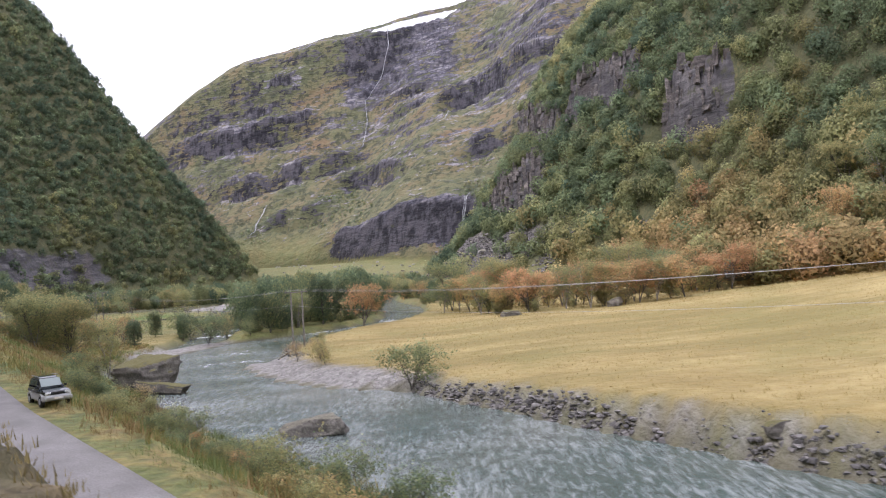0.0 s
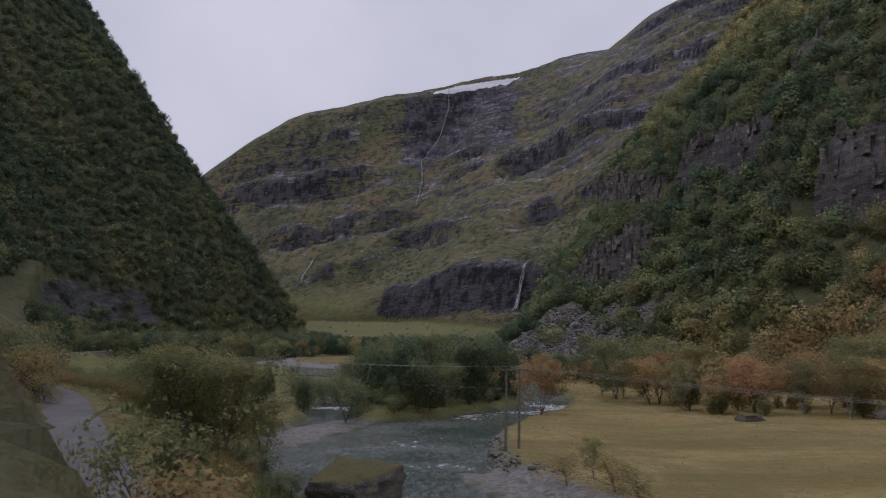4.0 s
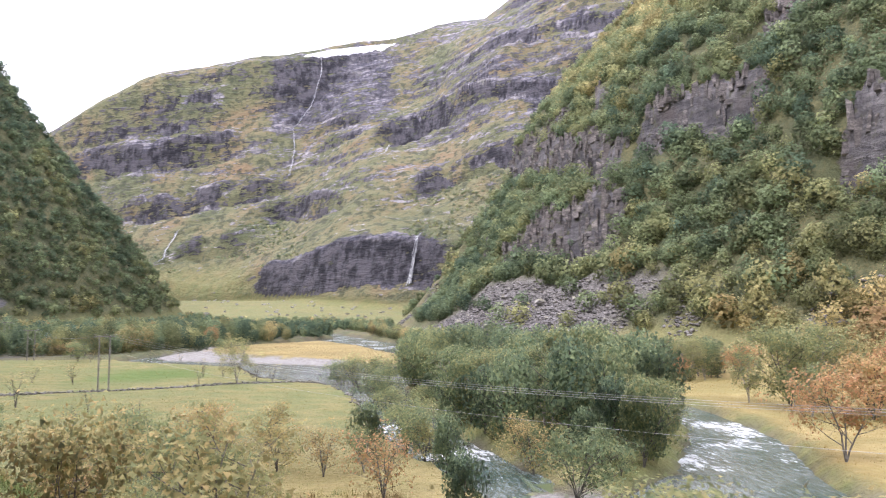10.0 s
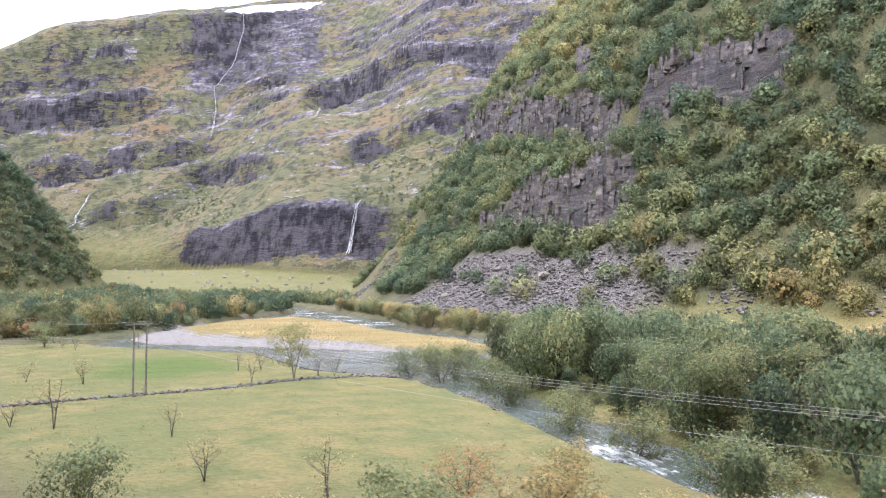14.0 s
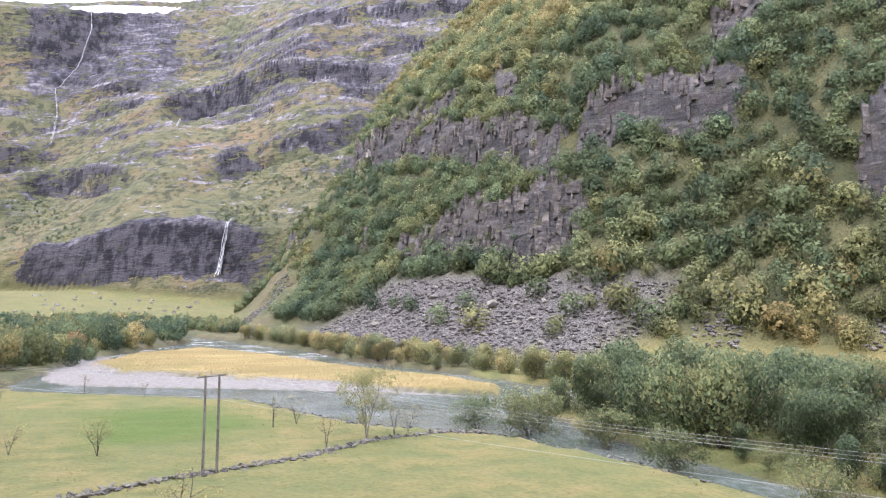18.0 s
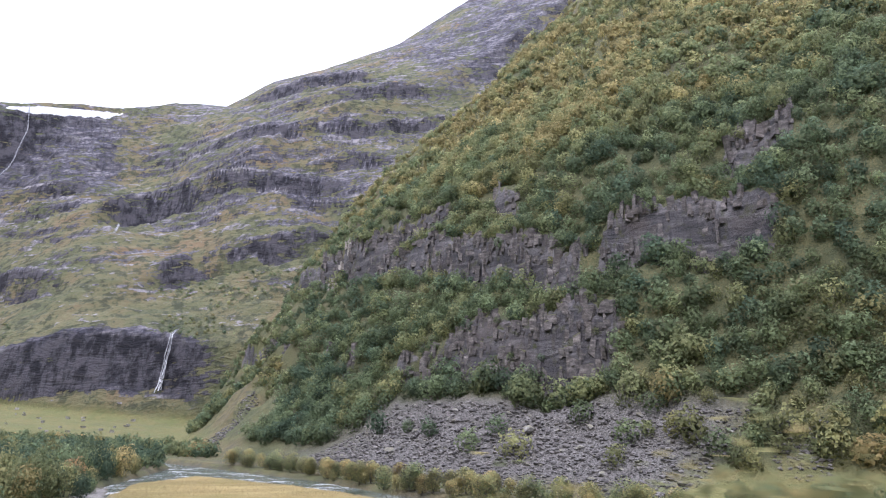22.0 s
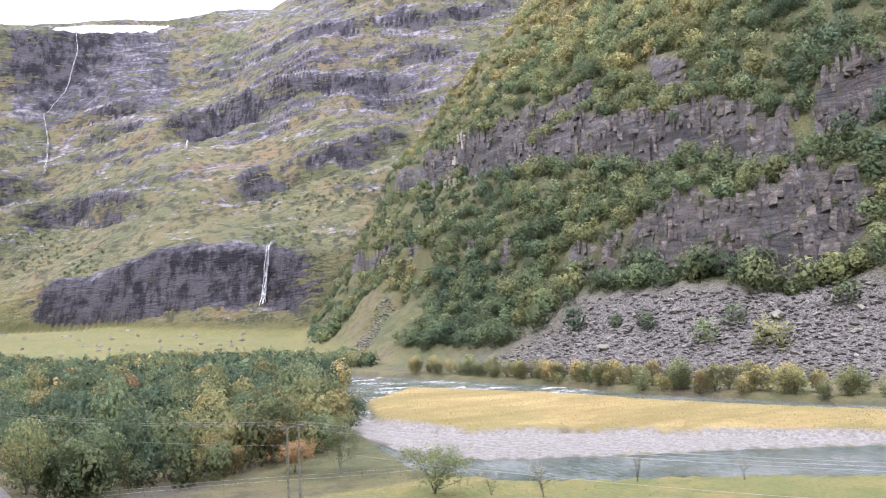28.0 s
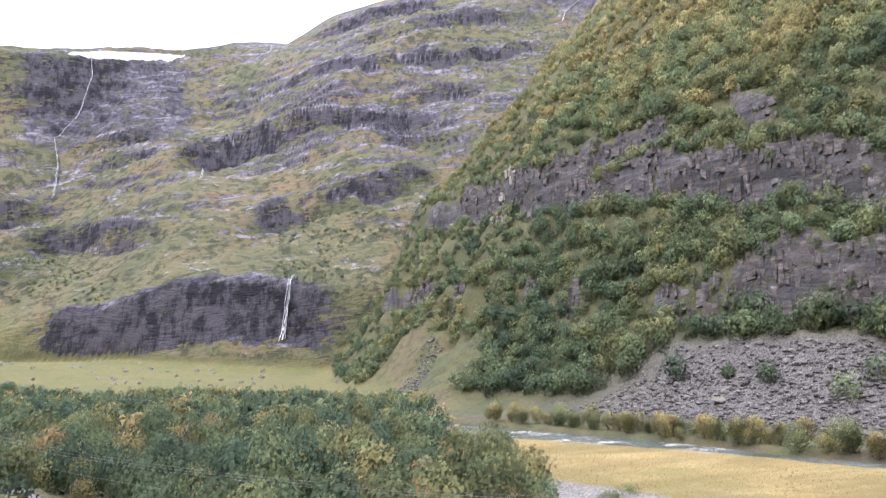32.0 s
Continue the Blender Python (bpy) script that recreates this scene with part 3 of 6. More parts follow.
def make_ground():
    gx, gy = np.meshgrid(lines_x(), lines_y())
    z, m = land(gx, gy)
    co = np.stack([gx, gy, z], -1).reshape(-1, 3)
    ny, nx = gx.shape
    i = np.arange(ny * nx).reshape(ny, nx)
    quads = np.stack([i[:-1, :-1], i[:-1, 1:], i[1:, 1:], i[1:, :-1]], -1).reshape(-1, 4)
    ob = link_mesh("ground", co, quads, GROUND)
    wooded = np.clip(m["east"] * step(160, 60, m["d"]) + m["east"] * 0.7 + m["west"], 0, 1) * (1 - step(570, 620, gy) * step(70, 40, m["d"]) * (gx > -150)) * (1 - 0.85 * m["east"] * step(600, 720, gy) * step(0.42, 0.55, fbm(gx / 60, gy / 60, 3, 17)))
    valley = (1 - m["hill"]) * (m["wet"] < -0.5)
    east_side = step(0.0, 2.0, from_line(gx, gy, EAST_BANK)[0]) * (gx > -60)
    hay = valley * east_side * step(330, 250, gy)
    hay = np.maximum(hay, 0.85 * valley * step(190, 160, gy) * step(112, 120, gy) * step(2, -2, from_line(gx, gy, WEST_BANK)[0]) * (m["r"] > 0))
    bank = step(40, 24, m["r"]) * (m["r"] > -5) * (gy < 330)
    hay = np.maximum(np.clip(hay, 0, 1), step(0.0, -2.5, in_area(gx, gy, REED_ISLAND)))
    meadow = step(620, 680, gy) * (1 - m["cliff"]) * np.maximum(1 - m["hill"], step(-120, -200, gx) * step(95, 50, z) * m["far"])
    lawn = np.clip(np.maximum(np.clip(1 - hay, 0, 1) * (1 - m["hill"]) * (1 - bank) * (gy < 335), 0.62 * meadow), 0, 1)
    hay = np.maximum(hay, bank * 0.08)
    lush = step(6, -6, in_area(gx, gy, [(-118, 292), (-100, 292), (-95, 266), (-106, 258), (-120, 258)])) * (1 - m["hill"])
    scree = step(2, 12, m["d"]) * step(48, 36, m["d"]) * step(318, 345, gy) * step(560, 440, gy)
    gravel = np.clip(step(1.5, 0.0, m["bar"]), 0, 1)
    shore = step(-1.7, -1.0, m["wet"]) * step(1.5, 0.5, m["wet"]) * (np.abs(from_line(gx, gy, EAST_BANK)[0]) < 4) * step(14, 22, gy) * step(150, 140, gy)
    gravel = np.maximum(gravel, 0.75 * shore)
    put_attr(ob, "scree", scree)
    snow = step(-3, 3, z + 16 * (fbm(gx / 16, gy / 9, 3, 37) - 0.5) - bend(gx, [(-160, 512), (-118, 506), (-30, 514), (30, 530), (78, 556), (100, 600)])) * step(-126, -110, gx) * step(84, 70, gx) * step(17, 25, m["crest"]) * m["far"] * 1.2
    put_attr(ob, "far", m["far"])
    put_attr(ob, "verge", bank * step(5.5, 8.0, m["r"]) * (gy < 170) * (m["wet"] < -0.3))
    put_attr(ob, "earth", step(2.3, 3.0, m["r"]) * step(9.5, 6.5, m["r"]) * (m["o"] < -2.9) * step(150, 110, gy) * (0.35 + 0.65 * step(0.35, 0.55, fbm(gx / 7, gy / 7, 3, 97))))
    put_attr(ob, "snow", snow)
    put_attr(ob, "cliff", m["cliff"])
    for name, val in (("wooded", wooded), ("hay", hay), ("lawn", lawn), ("lush", lush), ("gravel", gravel), ("bed", step(-0.3, 0.6, m["wet"]) * (m["bar"] > 0.5))):
        put_attr(ob, name, val)
    return tagged(ob, "valley floor of dry grass under steep rocky slopes", "ground", kind="structure")


ground = make_ground()


def make_water():
    k = Mat("river_water", 0.2)
    k.bsdf.inputs["IOR"].default_value = 1.33
    ripple = k.noise(1.5, 7, 0.66, (1.0, 0.4, 1.0))
    swell, reach = k.noise(0.22, 4, 0.6, (1.0, 0.5, 1.0)), k.noise(0.05, 3)
    rough_water = k.math("MULTIPLY", k.attr("rapid"), 0.13)
    foam = k.ramp(k.math("ADD", k.math("ADD", k.math("MULTIPLY", k.noise(1.1, 8, 0.75, (1.2, 0.35, 1.0)), 0.55), k.math("MULTIPLY", k.noise(0.10, 3), 0.45)), rough_water), [(0.63, 0.0), (0.72, 1.0)])
    tone = k.ramp(reach, [(0.38, (0.040, 0.078, 0.066)), (0.62, (0.125, 0.148, 0.125))])
    # pale streaks painted into the water colour for sky sheen on ripples
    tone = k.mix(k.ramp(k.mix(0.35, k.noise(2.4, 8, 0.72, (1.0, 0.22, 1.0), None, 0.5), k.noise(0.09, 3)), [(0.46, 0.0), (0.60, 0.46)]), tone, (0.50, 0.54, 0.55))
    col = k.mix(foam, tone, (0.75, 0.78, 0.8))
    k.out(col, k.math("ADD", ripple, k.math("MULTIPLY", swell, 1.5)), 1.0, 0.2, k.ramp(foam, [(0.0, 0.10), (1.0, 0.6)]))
    gx, gy = np.meshgrid(np.arange(-170, 70, 2.0), np.arange(-70, 800, 3.0))
    _, m = land(gx, gy)
    keep = m["wet"] > -4
    rapid = np.clip(step(150, 165, gy) * step(205, 190, gy) + 0.8 * step(370, 420, gy) + 0.3 * step(60, 100, gy) * step(150, 120, gy), 0, 1)
    i = np.arange(gx.size).reshape(gx.shape)
    quads = np.stack([i[:-1, :-1], i[:-1, 1:], i[1:, 1:], i[1:, :-1]], -1)
    ok = keep[:-1, :-1] | keep[1:, 1:] | keep[:-1, 1:] | keep[1:, :-1]
    quads = quads[ok]
    used, inv = np.unique(quads, return_inverse=True)
    co = np.stack([gx.ravel(), gy.ravel(), water_z(gy.ravel())], -1)[used]
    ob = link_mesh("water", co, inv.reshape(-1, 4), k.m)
    put_attr(ob, "rapid", rapid.ravel()[used])
    return tagged(ob, "rippled grey-green mountain river with white riffles", "river", kind="structure")


water = make_water()


# ---- woods ----
def leaf_material(name, stops):
    """Leaves: one hue range from green to autumn, moved by the attribute 'autumn', each leaf a little different."""
    k = Mat(name, 0.75)
    rand = k.pos.outputs["Random Per Island"]
    info = k.n.new("ShaderNodeObjectInfo")
    hue = k.math("ADD", k.attr("autumn"), k.math("MULTIPLY", k.math("SUBTRACT", rand, 0.5), 0.22))
    hue = k.math("ADD", hue, k.math("MULTIPLY", k.math("SUBTRACT", info.outputs["Random"], 0.5), 0.2))
    col = k.ramp(hue, stops)
    lum = k.ramp(rand, [(0.0, 2.0), (1.0, 2.9)])
    tone = k.mix(1.0, col, lum, "MULTIPLY")
    return k.foliage(tone, 0.55)


WOOD_STOPS = [(0.0, (0.066, 0.098, 0.066)), (0.25, (0.120, 0.150, 0.080)), (0.45, (0.190, 0.188, 0.088)), (0.65, (0.264, 0.210, 0.100)), (0.82, (0.284, 0.188, 0.100)), (1.0, (0.300, 0.160, 0.094))]
LEAVES = leaf_material("wood_leaves", WOOD_STOPS)


def clumped(seed, leaves, leaf, lumps=1.0):
    """An uneven domed crown of leaves in a thick shell with bulges and hollows. About 2 wide and 2 high."""
    g = np.random.default_rng(seed)
    wide, lean = g.uniform(0.8, 1.05), g.normal(0, 0.10, 2)
    bulge = g.normal(size=(9, 3))
    bulge /= np.linalg.norm(bulge, axis=1)[:, None]
    force = g.uniform(-0.22, 0.34, 9) * lumps
    way = g.normal(size=(leaves, 3)) + [0, 0, 0.25]
    way /= np.linalg.norm(way, axis=1)[:, None]
    reach = 1 + (force[None] * np.exp(-6.0 * (1 - way @ bulge.T))).sum(1)
    depth = g.uniform(0.25, 1.06, leaves) ** 0.6
    p = way * (reach * depth)[:, None] * [0.92 * wide, 0.92 * wide, 0.98] + [0, 0, 0.95]
    p[:, :2] += lean * p[:, 2:]
    p[:, 2] = np.maximum(p[:, 2], 0.12)
    n = way + g.normal(0, 0.5, (leaves, 3))
    t = np.cross(n, g.normal(size=(leaves, 3)))
    t /= np.linalg.norm(t, axis=1)[:, None]
    b = np.cross(n, t)
    b /= np.linalg.norm(b, axis=1)[:, None]
    s = leaf * g.uniform(0.5, 1.35, (leaves, 1))
    co = np.stack([p - t * s - b * s * 0.5, p + t * s - b * s * 0.4, p + b * s * 0.9], 1).reshape(-1, 3)
    slope = way + 0.8 * ((bulge[None] - way[:, None]) * (-force[None] * np.exp(-6.0 * (1 - way @ bulge.T)))[..., None]).sum(1) * 3 + [0, 0, 0.25] + g.normal(0, 0.1, (leaves, 3))
    ways = np.repeat(slope / np.linalg.norm(slope, axis=1)[:, None], 3, 0)
    return co, np.arange(leaves * 3).reshape(-1, 3), ways


def scatter(name, x, y, z, size, autumn, templates, label, category, material=None, tall=1.0):
    """One joined mesh of many crowns."""
    g = np.random.default_rng(len(x))
    kinds = g.integers(0, len(templates), len(x))
    turn = g.uniform(0, 2 * np.pi, len(x))
    value = np.clip(g.normal(0, 0.19, len(x)), -0.36, 0.42)
    out, tone, shade, faces, base = [], [], [], [], 0
    ways = []
    for kk, (tpl, tri, way) in enumerate(templates):
        idx = np.where(kinds == kk)[0]
        if not len(idx):
            continue
        ca, sa = np.cos(turn[idx])[:, None], np.sin(turn[idx])[:, None]
        sx = size[idx][:, None]
        sz = sx * g.uniform(0.85, 1.25, (len(idx), 1)) * tall
        px = (tpl[None, :, 0] * ca - tpl[None, :, 1] * sa) * sx + x[idx][:, None]
        py = (tpl[None, :, 0] * sa + tpl[None, :, 1] * ca) * sx + y[idx][:, None]
        pz = tpl[None, :, 2] * sz + z[idx][:, None]
        out.append(np.stack([px, py, pz], -1).reshape(-1, 3))
        ways.append(np.stack([way[None, :, 0] * ca - way[None, :, 1] * sa, way[None, :, 0] * sa + way[None, :, 1] * ca, np.repeat(way[None, :, 2], len(idx), 0)], -1).reshape(-1, 3))
        tone.append(np.repeat(autumn[idx], len(tpl)))
        shade.append(np.repeat(value[idx], len(tpl)))
        faces.append((tri[None] + (base + np.arange(len(idx)) * len(tpl))[:, None, None]).reshape(-1, 3))
        base += len(idx) * len(tpl)
    ob = link_mesh(name, np.concatenate(out), np.concatenate(faces), material or CANOPY, smooth=True)
    put_attr(ob, "autumn", np.concatenate(tone))
    put_attr(ob, "shade", np.concatenate(shade))
    put_ways(ob.data, np.concatenate(ways))
    return tagged(ob, label, category, kind="stuff")


def canopy_material():
    """Foliage seen from afar: leaf clumps with fine light and dark, by the attribute 'autumn'."""
    k = Mat("canopy", 0.85)
    rand = k.pos.outputs["Random Per Island"]
    fine, mid = k.noise(1.5, 6, 0.75), k.noise(0.45, 4, 0.6)
    hue = k.math("ADD", k.attr("autumn"), k.math("MULTIPLY", k.math("SUBTRACT", rand, 0.5), 0.05))
    hue = k.math("ADD", hue, k.math("MULTIPLY", k.math("SUBTRACT", mid, 0.5), 0.22))
    col = k.mix(1.0, k.ramp(hue, WOOD_STOPS), k.ramp(rand, [(0.0, 1.40), (1.0, 2.45)]), "MULTIPLY")
    col = k.mix(1.0, col, k.math("ADD", 1.0, k.attr("shade")), "MULTIPLY")
    col = k.mix(k.ramp(fine, [(0.36, 0.25), (0.54, 0.0)]), col, (0.045, 0.058, 0.032))
    return k.foliage(col, 0.5)


CANOPY = canopy_material()
SMALL = [clumped(100 + s, 280, 0.12) for s in range(8)]
FULL = [clumped(160 + s, 560, 0.085, 1.25) for s in range(8)]
LIGHT = [clumped(120 + s, 92, 0.20) for s in range(9)]


def grid_points(x0, x1, y0, y1, step_m, seed):
    g = np.random.default_rng(seed)
    gx, gy = np.meshgrid(np.arange(x0, x1, step_m), np.arange(y0, y1, step_m))
    gx = gx + g.uniform(-0.55, 0.55, gx.shape) * step_m
    gy = gy + g.uniform(-0.55, 0.55, gy.shape) * step_m
    return gx.ravel(), gy.ravel(), g


def slope_of(x, y):
    e = 2.0
    zx = ground_z(x + e, y) - ground_z(x - e, y)
    zy = ground_z(x, y + e) - ground_z(x, y - e)
    return np.hypot(zx, zy) / (2 * e)


def make_woods():
    # east wall, within sight
    x, y, g = grid_points(-40, 430, 130, 900, 5.0, 11)
    z, m = land(x, y)
    d = m["d"]
    dens = 0.35 + 0.9 * fbm(x / 30, y / 30, 3, 81)
    keep = ((m["east"] > 0.35) | ((d > -12) & (y < 260) & (x > 4) & (g.random(len(x)) < 0.7))) & ((m["cliff"] < 0.5) | (g.random(len(x)) < 0.42)) & (dens > 0.16 - 0.12 * step(440, 360, y) + 0.18 * step(260, 430, d) + 0.35 * step(640, 780, y))
    bare = 46 - 14 * fbm(x / 12, y / 12, 2, 82)
    keep &= ~((d > 1) & (d < bare) & (y > 325) & (y < 520 - d) & (g.random(len(x)) > 0.08))
    keep &= ~((d > 12) & (d < 34) & (y > 262) & (y < 325) & (fbm(x / 14, y / 14, 2, 86) > 0.62))
    keep &= ~((d > 8) & (d < 48) & (y > 600) & (y < 700))
    keep &= (((d < 170) & (y < 620)) | (g.random(len(x)) < 0.8)) & (x < 15 + np.maximum(0.6 * y, np.maximum(2.07 * y - 568, 1.43 * y - 326)))
    x, y, z, d, cl = x[keep], y[keep], z[keep], d[keep], m["cliff"][keep]
    size = (1 - 0.45 * (cl > 0.4)) * (3.2 + 3.3 * g.random(len(x)) ** 1.5) * (1 - 0.15 * step(130, 350, d)) * (1 - 0.3 * step(560, 800, y))
    aut = 0.19 + 0.66 * (fbm(x / 35, y / 35, 3, 83) - 0.40) + g.normal(0, 0.10, len(x)) + 0.36 * step(60, 8, d) * step(360, 240, y) + 0.12 * step(90, 200, d) + 0.10 * step(95, 150, d) * step(420, 540, y) - 0.16 * step(50, 25, d) * step(440, 480, y)
    aut = np.clip(aut, 0, np.where(d > 85, 0.56, 1.0))
    low = (d < 170) & (y < 620)
    near = low & (y < 285)
    scatter("foot_wood", x[near], y[near], z[near] - 0.6, size[near], aut[near], FULL, "autumn gold and green birch wood at the foot of the slope", "woods", tall=0.95)
    near = low & ~near
    scatter("hillside_wood", x[near], y[near], z[near] - 0.6, size[near], aut[near], SMALL, "mixed birch wood in green and autumn gold on a steep slope", "woods", tall=0.9)
    low = ~low
    scatter("upper_wood", x[low], y[low], z[low] - 0.6, size[low] * 1.05, aut[low], LIGHT, "olive birch wood high on the mountain side", "woods", tall=0.85)
    # west wall
    x, y, g = grid_points(-520, -150, 300, 930, 5.6, 12)
    z, m = land(x, y)
    keep = (m["west"] > 0.4) & (m["u"] > 3) & ((m["cliff"] < 0.45) | (g.random(len(x)) < 0.2))
    x, y, z = x[keep], y[keep], z[keep]
    # hue kept low: this slope's shade is put into a darker green
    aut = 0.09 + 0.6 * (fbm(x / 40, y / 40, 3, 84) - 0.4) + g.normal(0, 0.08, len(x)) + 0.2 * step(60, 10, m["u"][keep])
    scatter("west_wood", x, y, z - 0.8, 3.3 + 2.8 * g.random(len(x)) ** 1.5, np.clip(aut, 0, 1), LIGHT, "dark green birch wood, tinted darker still for the slope's shade", "woods", tall=0.85)
    # low scrub on the far mountain's shelves
    x, y, g = grid_points(-330, 260, 700, 1260, 7.0, 13)
    z, m = land(x, y)
    sl = slope_of(x, y)
    keep = (sl < 1.1) & (m["far"] > 0.5) & (fbm(x / 50, y / 50, 3, 85) > 0.52) & (z < 190) & (z > 55)
    x, y, z = x[keep], y[keep], z[keep]
    scatter("mountain_scrub", x, y, z - 0.4, g.uniform(1.2, 2.6, len(x)), np.clip(0.25 + g.normal(0, 0.12, len(x)), 0, 1), LIGHT[:3], "low green scrub on the mountain shelves", "scrub", tall=0.75)
    # woods on the valley floor up the river
    x, y, g = grid_points(-300, -20, 350, 900, 5.0, 14)
    z, m = land(x, y)
    wood = in_area(x, y, [(-205, 352), (-165, 352), (-140, 364), (-118, 402), (-108, 440), (-70, 520), (-62, 545), (-86, 610), (-124, 700), (-162, 800), (-196, 850), (-250, 720), (-285, 600), (-270, 450), (-235, 372)]) < 0
    far_bank = in_area(x, y, [(-40, 560), (-20, 600), (-20, 690), (-70, 770), (-125, 800), (-100, 700), (-55, 610)]) < 0
    keep = (wood | far_bank) & (np.abs(m["o"]) > 7) & (g.random(len(x)) < 0.9) & (z < 14)
    x, y, z = x[keep], y[keep], z[keep]
    size = (2.1 + 2.5 * g.random(len(x)) ** 1.4) * (1 - 0.25 * step(500, 700, y))
    aut = 0.10 + 0.6 * (fbm(x / 25, y / 25, 3, 87) - 0.38) + g.normal(0, 0.13, len(x)) + 0.35 * (g.random(len(x)) < 0.10)
    DENSE = [clumped(140 + s, 620, 0.085) for s in range(6)]
    near = y < 500
    scatter("valley_wood", x[near], y[near], z[near] - 0.3, size[near], np.clip(aut[near], 0, 1), DENSE, "dense alder and birch wood on the valley floor", "woods", tall=1.2)
    near = ~near
    scatter("upper_valley_wood", x[near], y[near], z[near] - 0.3, size[near], np.clip(aut[near], 0, 1), LIGHT, "alder and birch wood along the upper river", "woods", tall=1.05)


make_woods()


# ---- small builders ----
def part(name, data, material, parent, label="", at=None):
    """Links a bmesh or a mesh as one object under a thing."""
    if isinstance(data, bmesh.types.BMesh):
        me = bpy.data.meshes.new(name)
        data.to_mesh(me)
        data.free()
        data = me
    if material and not data.materials:
        data.materials.append(material)
    ob = new(name, data)
    ob.parent = parent
    if at is not None:
        ob.matrix_local = at
    return tagged(ob, label)


def root(name, m, label, category, group="", kind=""):
    ob = new(name)
    ob.matrix_world = m
    return tagged(ob, label, category, group, kind)


def box(bm, sx, sy, sz, m=None, bevel=0.02):
    got = bmesh.ops.create_cube(bm, size=1.0, matrix=(m or Matrix()) @ Matrix.Diagonal((sx, sy, sz, 1)))
    if bevel:
        edges = list({e for v in got["verts"] for e in v.link_edges})
        bmesh.ops.bevel(bm, geom=edges, offset=bevel, segments=2, affect="EDGES", profile=0.6)
    return bm


def rod(bm, a, b, r0, r1=None, sides=8):
    a, b = Vector(a), Vector(b)
    m = Matrix.Translation((a + b) / 2) @ (b - a).to_track_quat("Z", "Y").to_matrix().to_4x4()
    bmesh.ops.create_cone(bm, cap_ends=True, segments=sides, radius1=r0, radius2=r0 if r1 is None else r1, depth=(b - a).length, matrix=m)
    return bm


def tubes(paths, sides=5):
    """Tapered tubes through points (x, y, z, radius), as arrays."""
    co, fa, base = [], [], 0
    ang = np.arange(sides) * 2 * np.pi / sides
    for p in paths:
        p = np.asarray(p, float)
        way = np.gradient(p[:, :3], axis=0)
        way /= np.linalg.norm(way, axis=1)[:, None] + 1e-9
        side = np.cross(way, [0.31, 0.95, 0.12])
        side /= np.linalg.norm(side, axis=1)[:, None] + 1e-9
        up = np.cross(way, side)
        ring = p[:, None, :3] + p[:, None, 3:] * (np.cos(ang)[None, :, None] * side[:, None] + np.sin(ang)[None, :, None] * up[:, None])
        n = len(p)
        idx = base + np.arange(n * sides).reshape(n, sides)
        nxt = np.roll(idx, -1, 1)
        fa.append(np.stack([idx[:-1], nxt[:-1], nxt[1:], idx[1:]], -1).reshape(-1, 4))
        co.append(ring.reshape(-1, 3))
        base += n * sides
    return np.concatenate(co), np.concatenate(fa)


def array_mesh(name, co, faces, material, smooth=True):
    ob = link_mesh(name, co, faces, material, smooth)
    me = ob.data
    bpy.data.objects.remove(ob)
    return me


def bark_material(name, dark, light):
    k = Mat(name, 0.9)
    n = k.noise(6.0, 4, 0.6, (1, 1, 0.4))
    return k.out(k.ramp(n, [(0.35, dark), (0.62, light)]), n, 0.5, 0.02)


BARK = bark_material("grey_bark", (0.06, 0.052, 0.045), (0.19, 0.175, 0.155))
BIRCH = bark_material("birch_bark", (0.16, 0.14, 0.12), (0.52, 0.49, 0.45))


